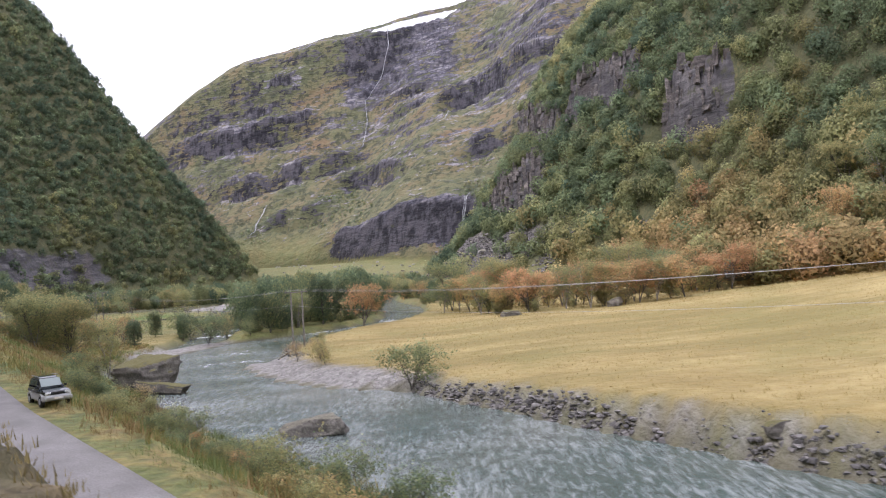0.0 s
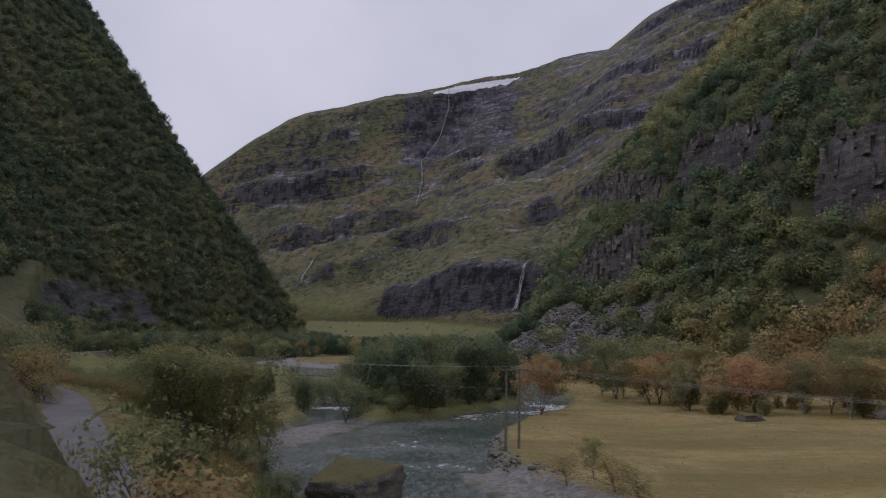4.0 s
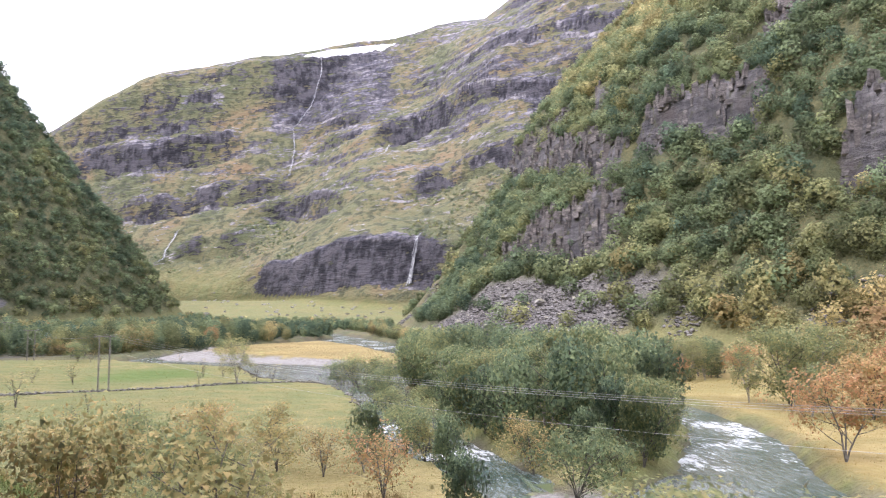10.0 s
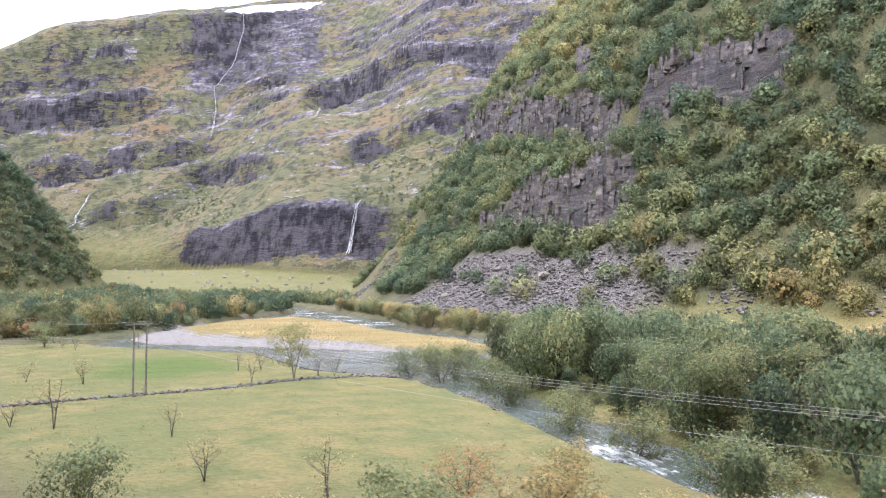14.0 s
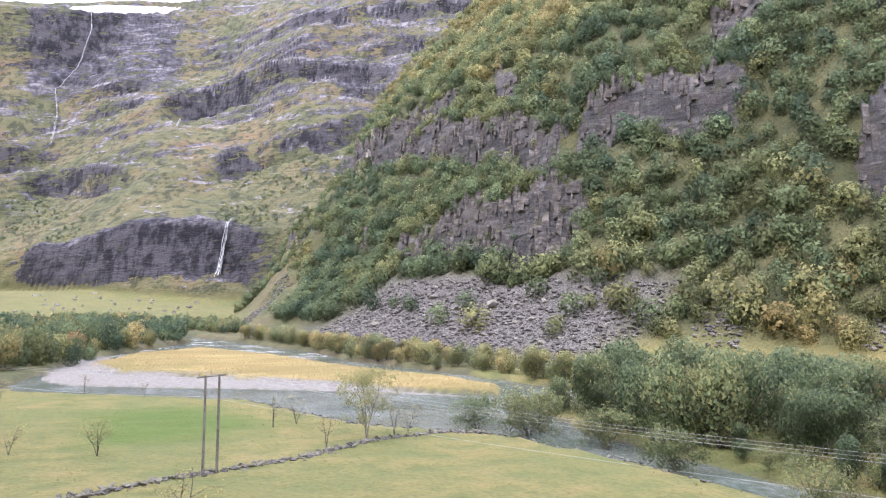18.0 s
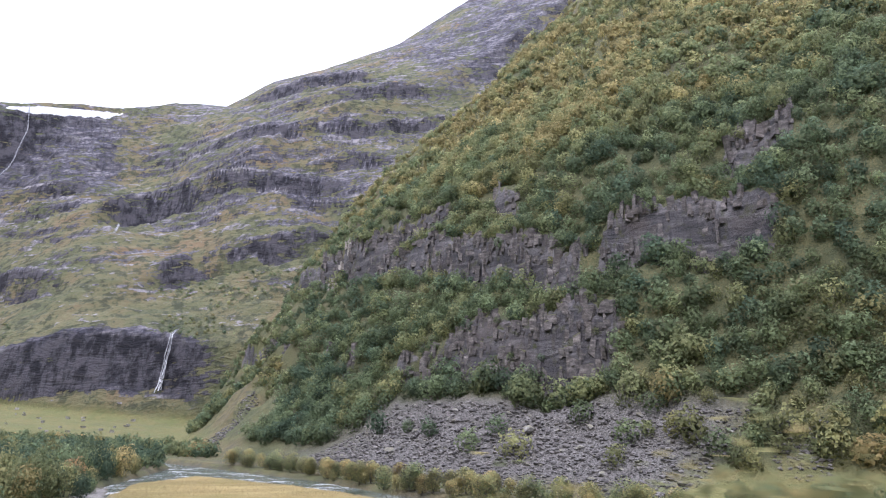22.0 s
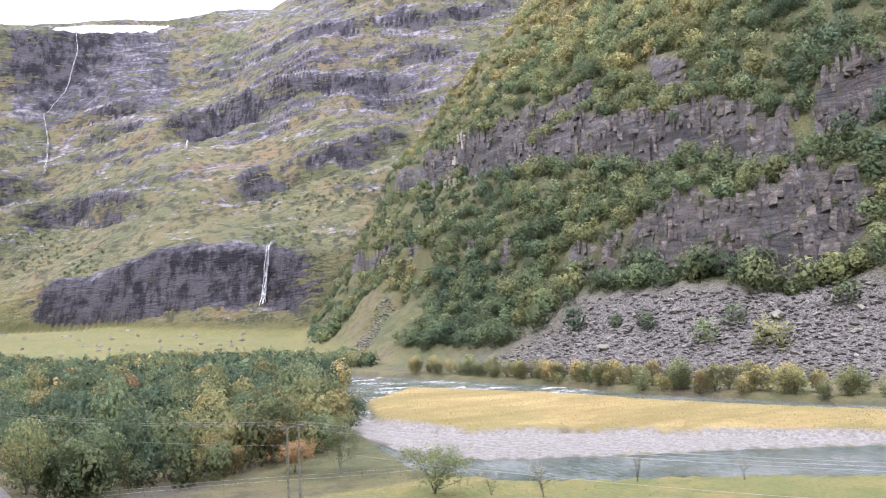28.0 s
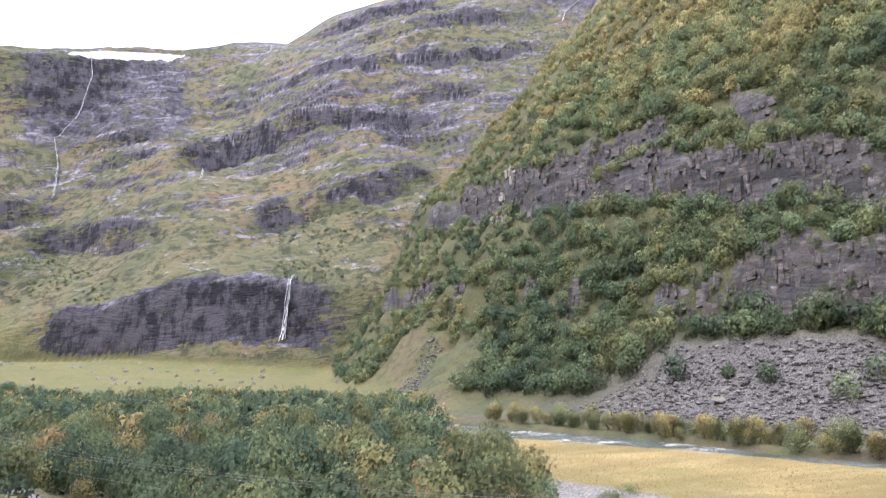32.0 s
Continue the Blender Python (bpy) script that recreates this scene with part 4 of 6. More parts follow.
def tree_meshes(name, seed, height, spread, stems, leaves, leaf, autumn, bark, low=0.3, dense=False, lean=0.15, twigs=7, scatter_r=0.5):
    """Trunk and crown meshes of one tree: stems with limbs and twigs, leaf clumps round the twigs' ends."""
    g = np.random.default_rng(seed)
    paths, ends = [], []
    for s in range(stems):
        a = g.uniform(0, 2 * np.pi)
        out = spread * (lean + 0.35 * (stems > 1)) * g.uniform(0.5, 1.1)
        h = height * g.uniform(0.72, 1.0) if stems > 1 else height * 0.93
        t = np.linspace(0, 1, 7)
        sx = np.cos(a) * out * t ** 1.3 + g.normal(0, 0.02 * height, 7) * t
        sy = np.sin(a) * out * t ** 1.3 + g.normal(0, 0.02 * height, 7) * t
        rad = height * 0.018 * (1 - 0.9 * t) / np.sqrt(max(1, stems * 0.6)) + 0.008
        stem = np.stack([sx, sy, h * t, rad], -1)
        paths.append(stem)
        count = max(4, int(twigs * 1.6 / stems ** 0.5))
        for q in range(count):
            u = low + (0.97 - low) * (q + g.random()) / count
            base = np.array([np.interp(u, t, stem[:, j]) for j in range(4)])
            b = g.uniform(0, 2 * np.pi)
            reach = spread * 0.62 * g.uniform(0.6, 1.1) * (1.0 - 0.72 * max(0, u - 0.45) / 0.55)
            rise = reach * g.uniform(0.25, 0.95)
            lt = np.linspace(0, 1, 4)
            limb = np.stack([base[0] + np.cos(b) * reach * lt, base[1] + np.sin(b) * reach * lt, base[2] + rise * lt ** 1.2, base[3] * 0.55 * (1 - 0.85 * lt) + 0.005], -1)
            paths.append(limb)
            ends.append(limb[-1, :3])
            for w in range(3):
                p = limb[1 + w % 3, :3]
                c = g.normal(size=3) * reach * 0.42
                c[2] = abs(c[2]) * 0.7
                tw = np.stack([p, p + c * 0.55 + [0, 0, 0.03 * reach], p + c])
                paths.append(np.c_[tw, [0.016, 0.01, 0.004]])
                ends.append(p + c)
        ends.append(stem[-1, :3])
    thick = [p for p in paths if len(p) > 3]
    co, fa = tubes(thick, 3 if stems > 1 else 4)
    ct, ft = tubes([p[[0, 2]] for p in paths if len(p) == 3], 3)
    co, fa = np.concatenate([co, ct]), np.concatenate([fa, ft + len(co)])
    trunk = array_mesh(name + "_wood", co, fa, bark)
    ends = np.array(ends)
    pick = g.integers(0, len(ends), leaves)
    p = ends[pick] + g.normal(size=(leaves, 3)) * spread * 0.105 * scatter_r * 2 * g.uniform(0.4, 1.0, (leaves, 1))
    p[:, 2] = np.maximum(p[:, 2], height * 0.06)
    mid = np.array([0, 0, height * 0.45])
    n = (p - mid) / (np.linalg.norm(p - mid, axis=1)[:, None] + 1e-9) + (p - ends[pick]) / spread * 2.2 + g.normal(size=(leaves, 3)) * 0.22 + [0, 0, 0.35]
    n /= np.linalg.norm(n, axis=1)[:, None]
    flat = n + g.normal(0, 0.6, (leaves, 3))
    flat /= np.linalg.norm(flat, axis=1)[:, None]
    tt = np.cross(flat, g.normal(size=(leaves, 3)))
    tt /= np.linalg.norm(tt, axis=1)[:, None]
    bb = np.cross(flat, tt)
    sz = leaf * g.uniform(0.55, 1.35, (leaves, 1))
    q = np.stack([p - tt * sz - bb * sz * 0.45, p + tt * sz - bb * sz * 0.4 + flat * sz * 0.2, p + bb * sz * 0.9], 1).reshape(-1, 3)
    faces = np.arange(len(q)).reshape(-1, 3)
    ways = np.repeat(n, 3, 0)
    tone = np.repeat(np.clip(autumn + g.normal(0, 0.05, leaves), 0, 1), 3)
    if dense:
        # a closed rounded crown instead of leaves round the twigs
        q, faces, ways = clumped(seed + 500, leaves, leaf / (spread * 0.5), 1.4)
        q = q * [spread * 0.52, spread * 0.52, height * 0.48] + [0, 0, height * 0.05]
    foliage = array_mesh(name + "_leaves", q, faces, LEAVES, True)
    put_ways(foliage, ways)
    a = foliage.attributes.new("autumn", "FLOAT", "POINT")
    tone = tone.astype(np.float32)
    a.data.foreach_set("value", tone)
    return trunk, foliage


KINDS = {
    # name: seed, height, spread, stems, leaves, leaf, autumn, bark, low
    "alder": (1, 11, 7.0, 2, 2600, 0.19, 0.24, BARK, 0.12, True),
    "alder_b": (2, 10, 6.6, 1, 2400, 0.19, 0.17, BARK, 0.10, True),
    "birch": (3, 9, 4.8, 2, 4300, 0.105, 0.40, BIRCH, 0.2),
    "birch_b": (4, 8, 5.0, 3, 3800, 0.11, 0.36, BIRCH, 0.15),
    "willow": (5, 5, 4.6, 5, 2300, 0.125, 0.28, BARK, 0.10),
    "willow_b": (6, 4.2, 4.4, 6, 2300, 0.12, 0.34, BARK, 0.08),
    "gold": (7, 5, 3.8, 4, 2000, 0.10, 0.58, BARK, 0.10),
    "rust": (8, 7, 5.4, 3, 2600, 0.15, 0.78, BARK, 0.18),
    "brown": (9, 4.5, 3.6, 5, 1400, 0.088, 0.74, BARK, 0.12),
    "bare": (10, 5.5, 2.8, 2, 120, 0.09, 0.62, BARK, 0.3),
    "bare_b": (11, 4.6, 3.2, 3, 220, 0.09, 0.55, BARK, 0.25),
    "shore_gold": (12, 5, 4.4, 4, 900, 0.17, 0.50, BARK, 0.08, True),
    "shore_willow": (13, 5, 4.8, 4, 900, 0.18, 0.36, BARK, 0.08, True),
    "low_willow": (15, 4.2, 4.6, 4, 1500, 0.15, 0.30, BARK, 0.06),
    "low_gold": (16, 4.2, 4.4, 4, 1400, 0.15, 0.54, BARK, 0.06),
    "low_brown": (17, 4.2, 4.2, 4, 1000, 0.15, 0.72, BARK, 0.06),
    "tall_gold": (14, 9, 6.4, 4, 5200, 0.14, 0.44, BARK, 0.10),
}
LABELS = {
    "alder": ("tree", "dark green alder with a dense leafy crown", "tree"),
    "alder_b": ("tree", "dark green broadleaf tree with a full crown", "tree"),
    "birch": ("birch_tree", "yellow-green birch with pale thin stems", "tree"),
    "birch_b": ("birch_tree", "green birch with several pale stems", "tree"),
    "willow": ("willow_bush", "grey-green willow bush with many stems", "bush"),
    "willow_b": ("willow_bush", "low grey-green willow bush turning yellow", "bush"),
    "shore_gold": ("shrub", "yellow-green autumn willow on the river shore", "bush"),
    "shore_willow": ("willow_bush", "olive-green willow bush on the river shore", "bush"),
    "low_willow": ("willow_bush", "low grey-green willow shrub beside the road", "bush"),
    "low_gold": ("shrub", "low yellow autumn shrub beside the road", "bush"),
    "low_brown": ("shrub", "low rust-brown autumn shrub beside the road", "bush"),
    "tall_gold": ("tree", "broad olive-gold autumn tree with many stems", "tree"),
    "gold": ("shrub", "golden yellow autumn shrub", "bush"),
    "rust": ("tree", "rust-orange autumn tree with a thinning crown", "tree"),
    "brown": ("shrub", "reddish brown half-bare autumn shrub", "bush"),
    "bare": ("bare_tree", "small bare grey tree with few remaining leaves", "tree"),
    "bare_b": ("bare_tree", "small leafless tree with forked grey stems", "tree"),
}
MESHES = {k: tree_meshes(LABELS[k][0], *v) for k, v in KINDS.items()}


def plant(kind, x, y, scale=1.0, turn=None, sink=0.15, label="", group=""):
    name, text, cat = LABELS[kind]
    turn = (x * 37.7 + y * 17.3) % 360 if turn is None else turn
    m = pose(x, y, float(ground_z(x, y)[0]) - sink, 0, 0, turn) @ Matrix.Scale(scale, 4)
    ob = root(name, m, label or text, cat, group)
    part("trunk", MESHES[kind][0], None, ob)
    part("crown", MESHES[kind][1], None, ob)
    return ob


def thicket(area, gap, kinds, lo, hi, seed, group, top=None, rule=None):
    p = np.array(area, float)
    x, y, g = grid_points(p[:, 0].min(), p[:, 0].max(), p[:, 1].min(), p[:, 1].max(), gap, seed)
    _, m = land(x, y)
    ok = (in_area(x, y, area) < 0) & (np.abs(m["o"]) > 2.6) & (np.abs(m["r"]) > 4.5) & ((m["wet"] < -0.6) | (m["isle"] < -0.8))
    if rule is not None:
        ok &= rule(x, y, m, g)
    for px, py in zip(x[ok], y[ok]):
        kind, scale = kinds[int(g.integers(0, len(kinds)))], float(g.uniform(lo, hi))
        if top is not None:
            scale = min(scale, g.uniform(0.8, 1.0) * (top - float(ground_z(px, py)[0])) / KINDS[kind][1])
        if scale > 0.2:
            plant(kind, float(px), float(py), scale, float(g.uniform(0, 360)), group=group)


# ---- road ----
def make_road():
    k = Mat("worn_asphalt", 0.9)
    n, f = k.noise(0.4, 4), k.noise(14, 4)
    col = k.ramp(n, [(0.35, (0.20, 0.19, 0.185)), (0.65, (0.30, 0.285, 0.28))])
    k.out(k.mix(k.ramp(f, [(0.4, 0.5), (0.65, 0.0)]), col, (0.13, 0.125, 0.12)), f, 0.4, 0.02)
    p = np.array(ROAD, float)
    t = np.linspace(0, len(p) - 1, 260)
    c = np.stack([np.interp(t, np.arange(len(p)), p[:, j]) for j in range(3)], -1)
    for _ in range(6):
        c[1:-1] = (c[:-2] + 2 * c[1:-1] + c[2:]) / 4
    way = np.gradient(c[:, :2], axis=0)
    way /= np.linalg.norm(way, axis=1)[:, None]
    side = np.stack([way[:, 1], -way[:, 0]], -1)
    off = np.array([-2.75, -2.6, -1.2, 0.2, 1.0, 1.15])
    rise = np.array([-0.25, 0.10, 0.15, 0.15, 0.10, -0.25])
    co = np.concatenate([np.concatenate([c[:, None, :2] + side[:, None] * off[None, :, None], (c[:, 2:] + rise[None])[..., None]], -1)]).reshape(-1, 3)
    i = np.arange(len(c) * 6).reshape(len(c), 6)
    q = np.stack([i[:-1, :-1], i[1:, :-1], i[1:, 1:], i[:-1, 1:]], -1).reshape(-1, 4)
    ob = link_mesh("road", co, q[:, ::-1], k.m)
    tagged(ob, "narrow grey valley road along the slope", "road", kind="structure")


make_road()


# ---- stones ----
def stone_material(name, dark, light, moss=0.0):
    k = Mat(name, 0.9)
    n, f = k.noise(0.9, 5), k.noise(5.0, 5)
    info = k.n.new("ShaderNodeObjectInfo")
    col = k.ramp(n, [(0.3, dark), (0.65, light)])
    col = k.mix(k.ramp(f, [(0.4, 0.45), (0.6, 0.0)]), col, tuple(c * 0.5 for c in dark))
    col = k.mix(1.0, col, k.ramp(info.outputs["Random"], [(0.0, 0.65), (1.0, 1.3)]), "MULTIPLY")
    if moss:
        sep = k.n.new("ShaderNodeSeparateXYZ")
        k.l.new(k.pos.outputs["Normal"], sep.inputs[0])
        top = k.ramp(k.math("ADD", sep.outputs["Z"], k.math("MULTIPLY", k.math("SUBTRACT", n, 0.5), 1.2)), [(0.62, 0.0), (0.82, moss)])
        col = k.mix(top, col, k.mix(f, (0.09, 0.085, 0.025), (0.20, 0.18, 0.06)))
    return k.out(col, k.math("ADD", n, f), 0.8, 0.15)


STONE = stone_material("grey_stone", (0.17, 0.165, 0.155), (0.40, 0.385, 0.36), 0.45)
MOSSY = stone_material("mossy_rock", (0.085, 0.078, 0.068), (0.27, 0.25, 0.22), 0.9)


def stone_mesh(name, seed, material, sub=1, flat=0.7, crease=0.28):
    g = np.random.default_rng(seed)
    bm = bmesh.new()
    bmesh.ops.create_icosphere(bm, subdivisions=sub, radius=1.0)
    cut = g.normal(size=(7 + 6 * (sub > 2), 3))
    cut /= np.linalg.norm(cut, axis=1)[:, None]
    if sub > 2:
        cut[0] = (0.08, -0.05, 0.99)
    for v in bm.verts:
        p = np.array(v.co)
        for c in cut:
            over = p @ c - (0.50 if sub < 3 else 0.55)
            if over > 0:
                p = p - c * over * 0.95
        p *= 1 + crease * (noise.noise(Vector(p * 1.7) + Vector((seed, 0, 0)))) * 0.6
        if sub > 2:
            p *= 1 + 0.07 * noise.noise(Vector((p[0] * 3, p[1] * 3, p[2] * 9)) + Vector((seed, 0, 0)))
        v.co = Vector((p[0] * 1.15, p[1] * 0.9, p[2] * flat))
    me = bpy.data.meshes.new(name)
    bm.to_mesh(me)
    bm.free()
    me.materials.append(material)
    return me


STONES = [stone_mesh("stone", 200 + i, STONE, 1, 0.62) for i in range(7)]


def lay_stones(parent, x, y, size, seed, lift=0.15):
    g = np.random.default_rng(seed)
    z = ground_z(x, y)
    inv = parent.matrix_world.inverted()
    for px, py, pz, s in zip(x, y, z, size):
        ob = new("stone", STONES[int(g.integers(0, 7))])
        ob.parent = parent
        ob.matrix_local = inv @ (pose(px, py, pz + lift * s, g.uniform(-25, 25), g.uniform(-25, 25), g.uniform(0, 360)) @ Matrix.Diagonal((s * g.uniform(0.8, 1.3), s, s * g.uniform(0.8, 1.2), 1)))


def along(line, count, spread, seed):
    g = np.random.default_rng(seed)
    p = np.array(line, float)
    seg = np.linalg.norm(np.diff(p, axis=0), axis=1)
    at = np.sort(g.uniform(0, seg.sum(), count))
    cum = np.concatenate([[0], np.cumsum(seg)])
    x, y = np.interp(at, cum, p[:, 0]), np.interp(at, cum, p[:, 1])
    return x + g.normal(0, spread, count), y + g.normal(0, spread, count), g


def blocks_like(name, x, y, size, seed, label):
    """Many small stones in one mesh."""
    g = np.random.default_rng(seed)
    z = ground_z(x, y)
    tpl = [np.array([v.co for v in s.vertices]) for s in STONES]
    tri = np.array([p.vertices[:] for p in STONES[0].polygons])
    out, faces, base = [], [], 0
    for px, py, pz, s in zip(x, y, z, size):
        a = g.uniform(0, 6.28)
        t = tpl[int(g.integers(0, 7))] * s
        out.append(np.stack([t[:, 0] * math.cos(a) - t[:, 1] * math.sin(a) + px, t[:, 0] * math.sin(a) + t[:, 1] * math.cos(a) + py, t[:, 2] + pz + 0.2 * s], -1))
        faces.append(tri + base)
        base += len(t)
    return tagged(link_mesh(name, np.concatenate(out), np.concatenate(faces), RUBBLE, False), label, "stones", kind="stuff")


def make_stones():
    def heap(name, line, count, spread, lo, hi, seed, label):
        x, y, g = along(line, count, spread, seed)
        top = root(name, pose(line[0][0], line[0][1], 0), label, "stones")
        lay_stones(top, x, y, lo + (hi - lo) * g.random(count) ** 2.2, seed + 1)

    heap("bank_stones", [(26.3, 30.5), (13.3, 48), (6.8, 59.5), (0.4, 68.5), (-3.6, 74.5)], 300, 0.5, 0.14, 0.48, 301, "grey boulders lining the river bank below the hay field")
    x, y, g = along([(26.3, 30.5), (13.3, 48), (6.8, 59.5), (0.4, 68.5), (-3.6, 74.5)], 2300, 0.55, 331)
    blocks_like("bank_rubble", x, y, 0.13 + 0.28 * g.random(2300) ** 2, 332, "loose grey rubble between the bank boulders")
    x, y, g = along([(-57, 168), (-60, 190), (-61.5, 222), (-65, 243), (-72, 253), (-82, 263), (-90, 297)], 700, 1.1, 333)
    blocks_like("bank_rubble", x, y, 0.14 + 0.3 * g.random(700) ** 2, 334, "loose grey rubble along the meadow bank")
    heap("bank_stones", [(-21, 106), (-25, 112), (-26.5, 122), (-25.5, 138)], 190, 0.7, 0.2, 0.6, 303, "pale stones along the inner river bank")
    heap("bank_stones", [(-57, 168), (-60, 190), (-61.5, 222), (-65, 243), (-72, 253)], 190, 0.8, 0.2, 0.55, 305, "rough stones along the meadow's river edge")
    # dry stone wall across the meadow
    line = [(-134, 228), (-123, 231), (-112, 237), (-98, 241), (-85, 249), (-74, 250.5), (-67, 246)]
    x, y, g = along(line, 290, 0.38, 307)
    wall = root("stone_wall", pose(-134, 228, 0), "low tumbled dry stone wall across the meadow", "wall")
    lay_stones(wall, x, y, g.uniform(0.22, 0.5, 290), 308, 0.5)
    x, y, g = along(line, 900, 0.5, 341)
    blocks_like("wall_rubble", x, y, 0.12 + 0.3 * g.random(900) ** 2, 342, "tumbled grey rubble along the meadow wall")
    # scree below the crags
    x, y, g = grid_points(-40, 90, 250, 700, 1.05, 309)
    z, m = land(x, y)
    d = m["d"]
    main = (d > 1) & (d < 42 - 8 * fbm(x / 12, y / 12, 2, 82)) & (y > 326) & (y < 515 - d)
    small = (d > 14) & (d < 34) & (y > 262) & (y < 325) & (fbm(x / 14, y / 14, 2, 86) > 0.5)
    streak = (d > 8) & (d < 46) & (np.abs(y - 640 - 0.7 * (d - 20)) < 9)
    keep = (main | small | streak) & (g.random(len(x)) < 0.8)
    x, y, z = x[keep], y[keep], z[keep]
    tpl = [np.array([v.co for v in s.vertices]) for s in STONES]
    tri = np.array([p.vertices[:] for p in STONES[0].polygons])
    out, faces, base = [], [], 0
    for px, py, pz in zip(x, y, z):
        s = 0.32 + 1.15 * g.random() ** 2.2
        a = g.uniform(0, 6.28)
        t = tpl[int(g.integers(0, 7))] * s
        out.append(np.stack([t[:, 0] * math.cos(a) - t[:, 1] * math.sin(a) + px, t[:, 0] * math.sin(a) + t[:, 1] * math.cos(a) + py, t[:, 2] + pz + 0.15 * s], -1))
        faces.append(tri + base)
        base += len(t)
    scree = link_mesh("scree", np.concatenate(out), np.concatenate(faces), SCREE, False)
    tagged(scree, "loose grey scree of broken rock below the crags", "scree", kind="stuff")
    bx, by, g = grid_points(-35, 60, 330, 500, 6.5, 311)
    _, m = land(bx, by)
    ok = (m["d"] > 3) & (m["d"] < 38)
    bx, by = bx[ok][:140], by[ok][:140]
    lay_stones(scree, np.append(bx, [-4.8, 21]), np.append(by, [444.7, 394]), np.append(0.8 + 1.1 * g.random(len(bx)) ** 2, [3.2, 3.4]), 312, 0.2)


def scree_material(name, gain):
    k = Mat(name, 0.9)
    rand = k.pos.outputs["Random Per Island"]
    col = k.ramp(rand, [(0.0, (0.06 * gain, 0.057 * gain, 0.057 * gain)), (0.5, (0.135 * gain, 0.127 * gain, 0.125 * gain)), (1.0, (0.26 * gain, 0.245 * gain, 0.235 * gain))])
    n = k.noise(3.0, 5)
    return k.out(k.mix(k.ramp(n, [(0.4, 0.5), (0.6, 0.0)]), col, (0.10, 0.095, 0.09)), n, 0.5, 0.1)


SCREE = scree_material("scree_rock", 1.15)
RUBBLE = scree_material("bank_rubble_rock", 1.25)
make_stones()


def boulder(x, y, z, size, seed, turn, label, tilt=(0, 0)):
    """A skewed block with layered sides, broken corners and worn edges."""
    g = np.random.default_rng(int(seed * 100))
    corner = g.uniform(-0.17, 0.17, (2, 2, 2, 3))
    bm = bmesh.new()
    bmesh.ops.create_cube(bm, size=1.0)
    bmesh.ops.subdivide_edges(bm, edges=bm.edges[:], cuts=15, use_grid_fill=True)
    cuts = [(Vector(c).normalized(), w) for c, w in zip(g.normal(size=(5, 3)), g.uniform(0.40, 0.52, 5))]
    for v in bm.verts:
        p = v.co.copy()
        fx, fy, fz = p.x + 0.5, p.y + 0.5, p.z + 0.5
        for i in (0, 1):
            for j in (0, 1):
                for h in (0, 1):
                    w = (fx if i else 1 - fx) * (fy if j else 1 - fy) * (fz if h else 1 - fz)
                    p = p + Vector(corner[i, j, h]) * w
        p = p.lerp(p.normalized() * 0.60, 0.20)
        for c, w in cuts:
            over = p.dot(c) - w
            if over > 0:
                p = p - c * over * 0.85
        q = Vector((p.x * size[0], p.y * size[1], p.z * size[2]))
        layer = 0.10 * round(2.2 * noise.noise(Vector((q.x * 0.35, q.y * 0.35, q.z * 2.6 + seed)))) / 2.2
        lump = 0.12 * noise.noise(q * 0.55 + Vector((seed, 0, 0))) + 0.06 * noise.noise(q * 1.6 + Vector((0, seed, 0))) + 0.025 * noise.noise(q * 4.0)
        side = 1 + layer * (1 if abs(p.z) < 0.42 else 0.2) + lump
        v.co = Vector((q.x * side, q.y * side, q.z * (1 + lump)))
    me = bpy.data.meshes.new("boulder")
    bm.to_mesh(me)
    bm.free()
    me.materials.append(MOSSY)
    for f in me.polygons:
        f.use_smooth = True
    ob = new("boulder", me)
    ob.matrix_world = pose(x, y, z, tilt[0], tilt[1], turn)
    return tagged(ob, label, "boulder")


boulder(-37.2, 92.2, -0.45, (6.6, 5.2, 3.8), 4.1, -8, "large mossy boulder with a flat grassy top in the river", (4, 3))
boulder(-33.0, 85.6, -1.5, (6.2, 1.7, 1.4), 5.3, -16, "long flat rock slab lying in the water beside the boulder", (0, 6))
midstream = boulder(-11.0, 58.6, -1.75, (4.9, 2.6, 1.75), 6.7, -6, "dark wet rock standing in the middle of the river", (3, -4))
midstream.data.materials[0] = stone_material("wet_rock", (0.07, 0.066, 0.058), (0.27, 0.25, 0.225), 0.3)
boulder(-51, 104, -1.2, (4.6, 2.6, 2.0), 7.9, 40, "dark rock at the foot of the wooded bank", (5, 0))
boulder(18.5, 43.5, -0.3, (1.3, 1.0, 1.0), 8.3, 10, "grey boulder on the hay field's bank")
boulder(12.5, 147, 0.2, (3.4, 2.6, 2.0), 9.1, 20, "pale rock outcrop at the edge of the hay field", (6, 0))
boulder(62, 160, 6.0, (6.0, 4.0, 4.4), 9.7, -20, "pale grey boulder among the autumn trees", (4, 5))
boulder(34, 152, 1.4, (3.6, 2.4, 1.6), 9.9, 60, "low mossy rock under the autumn trees")


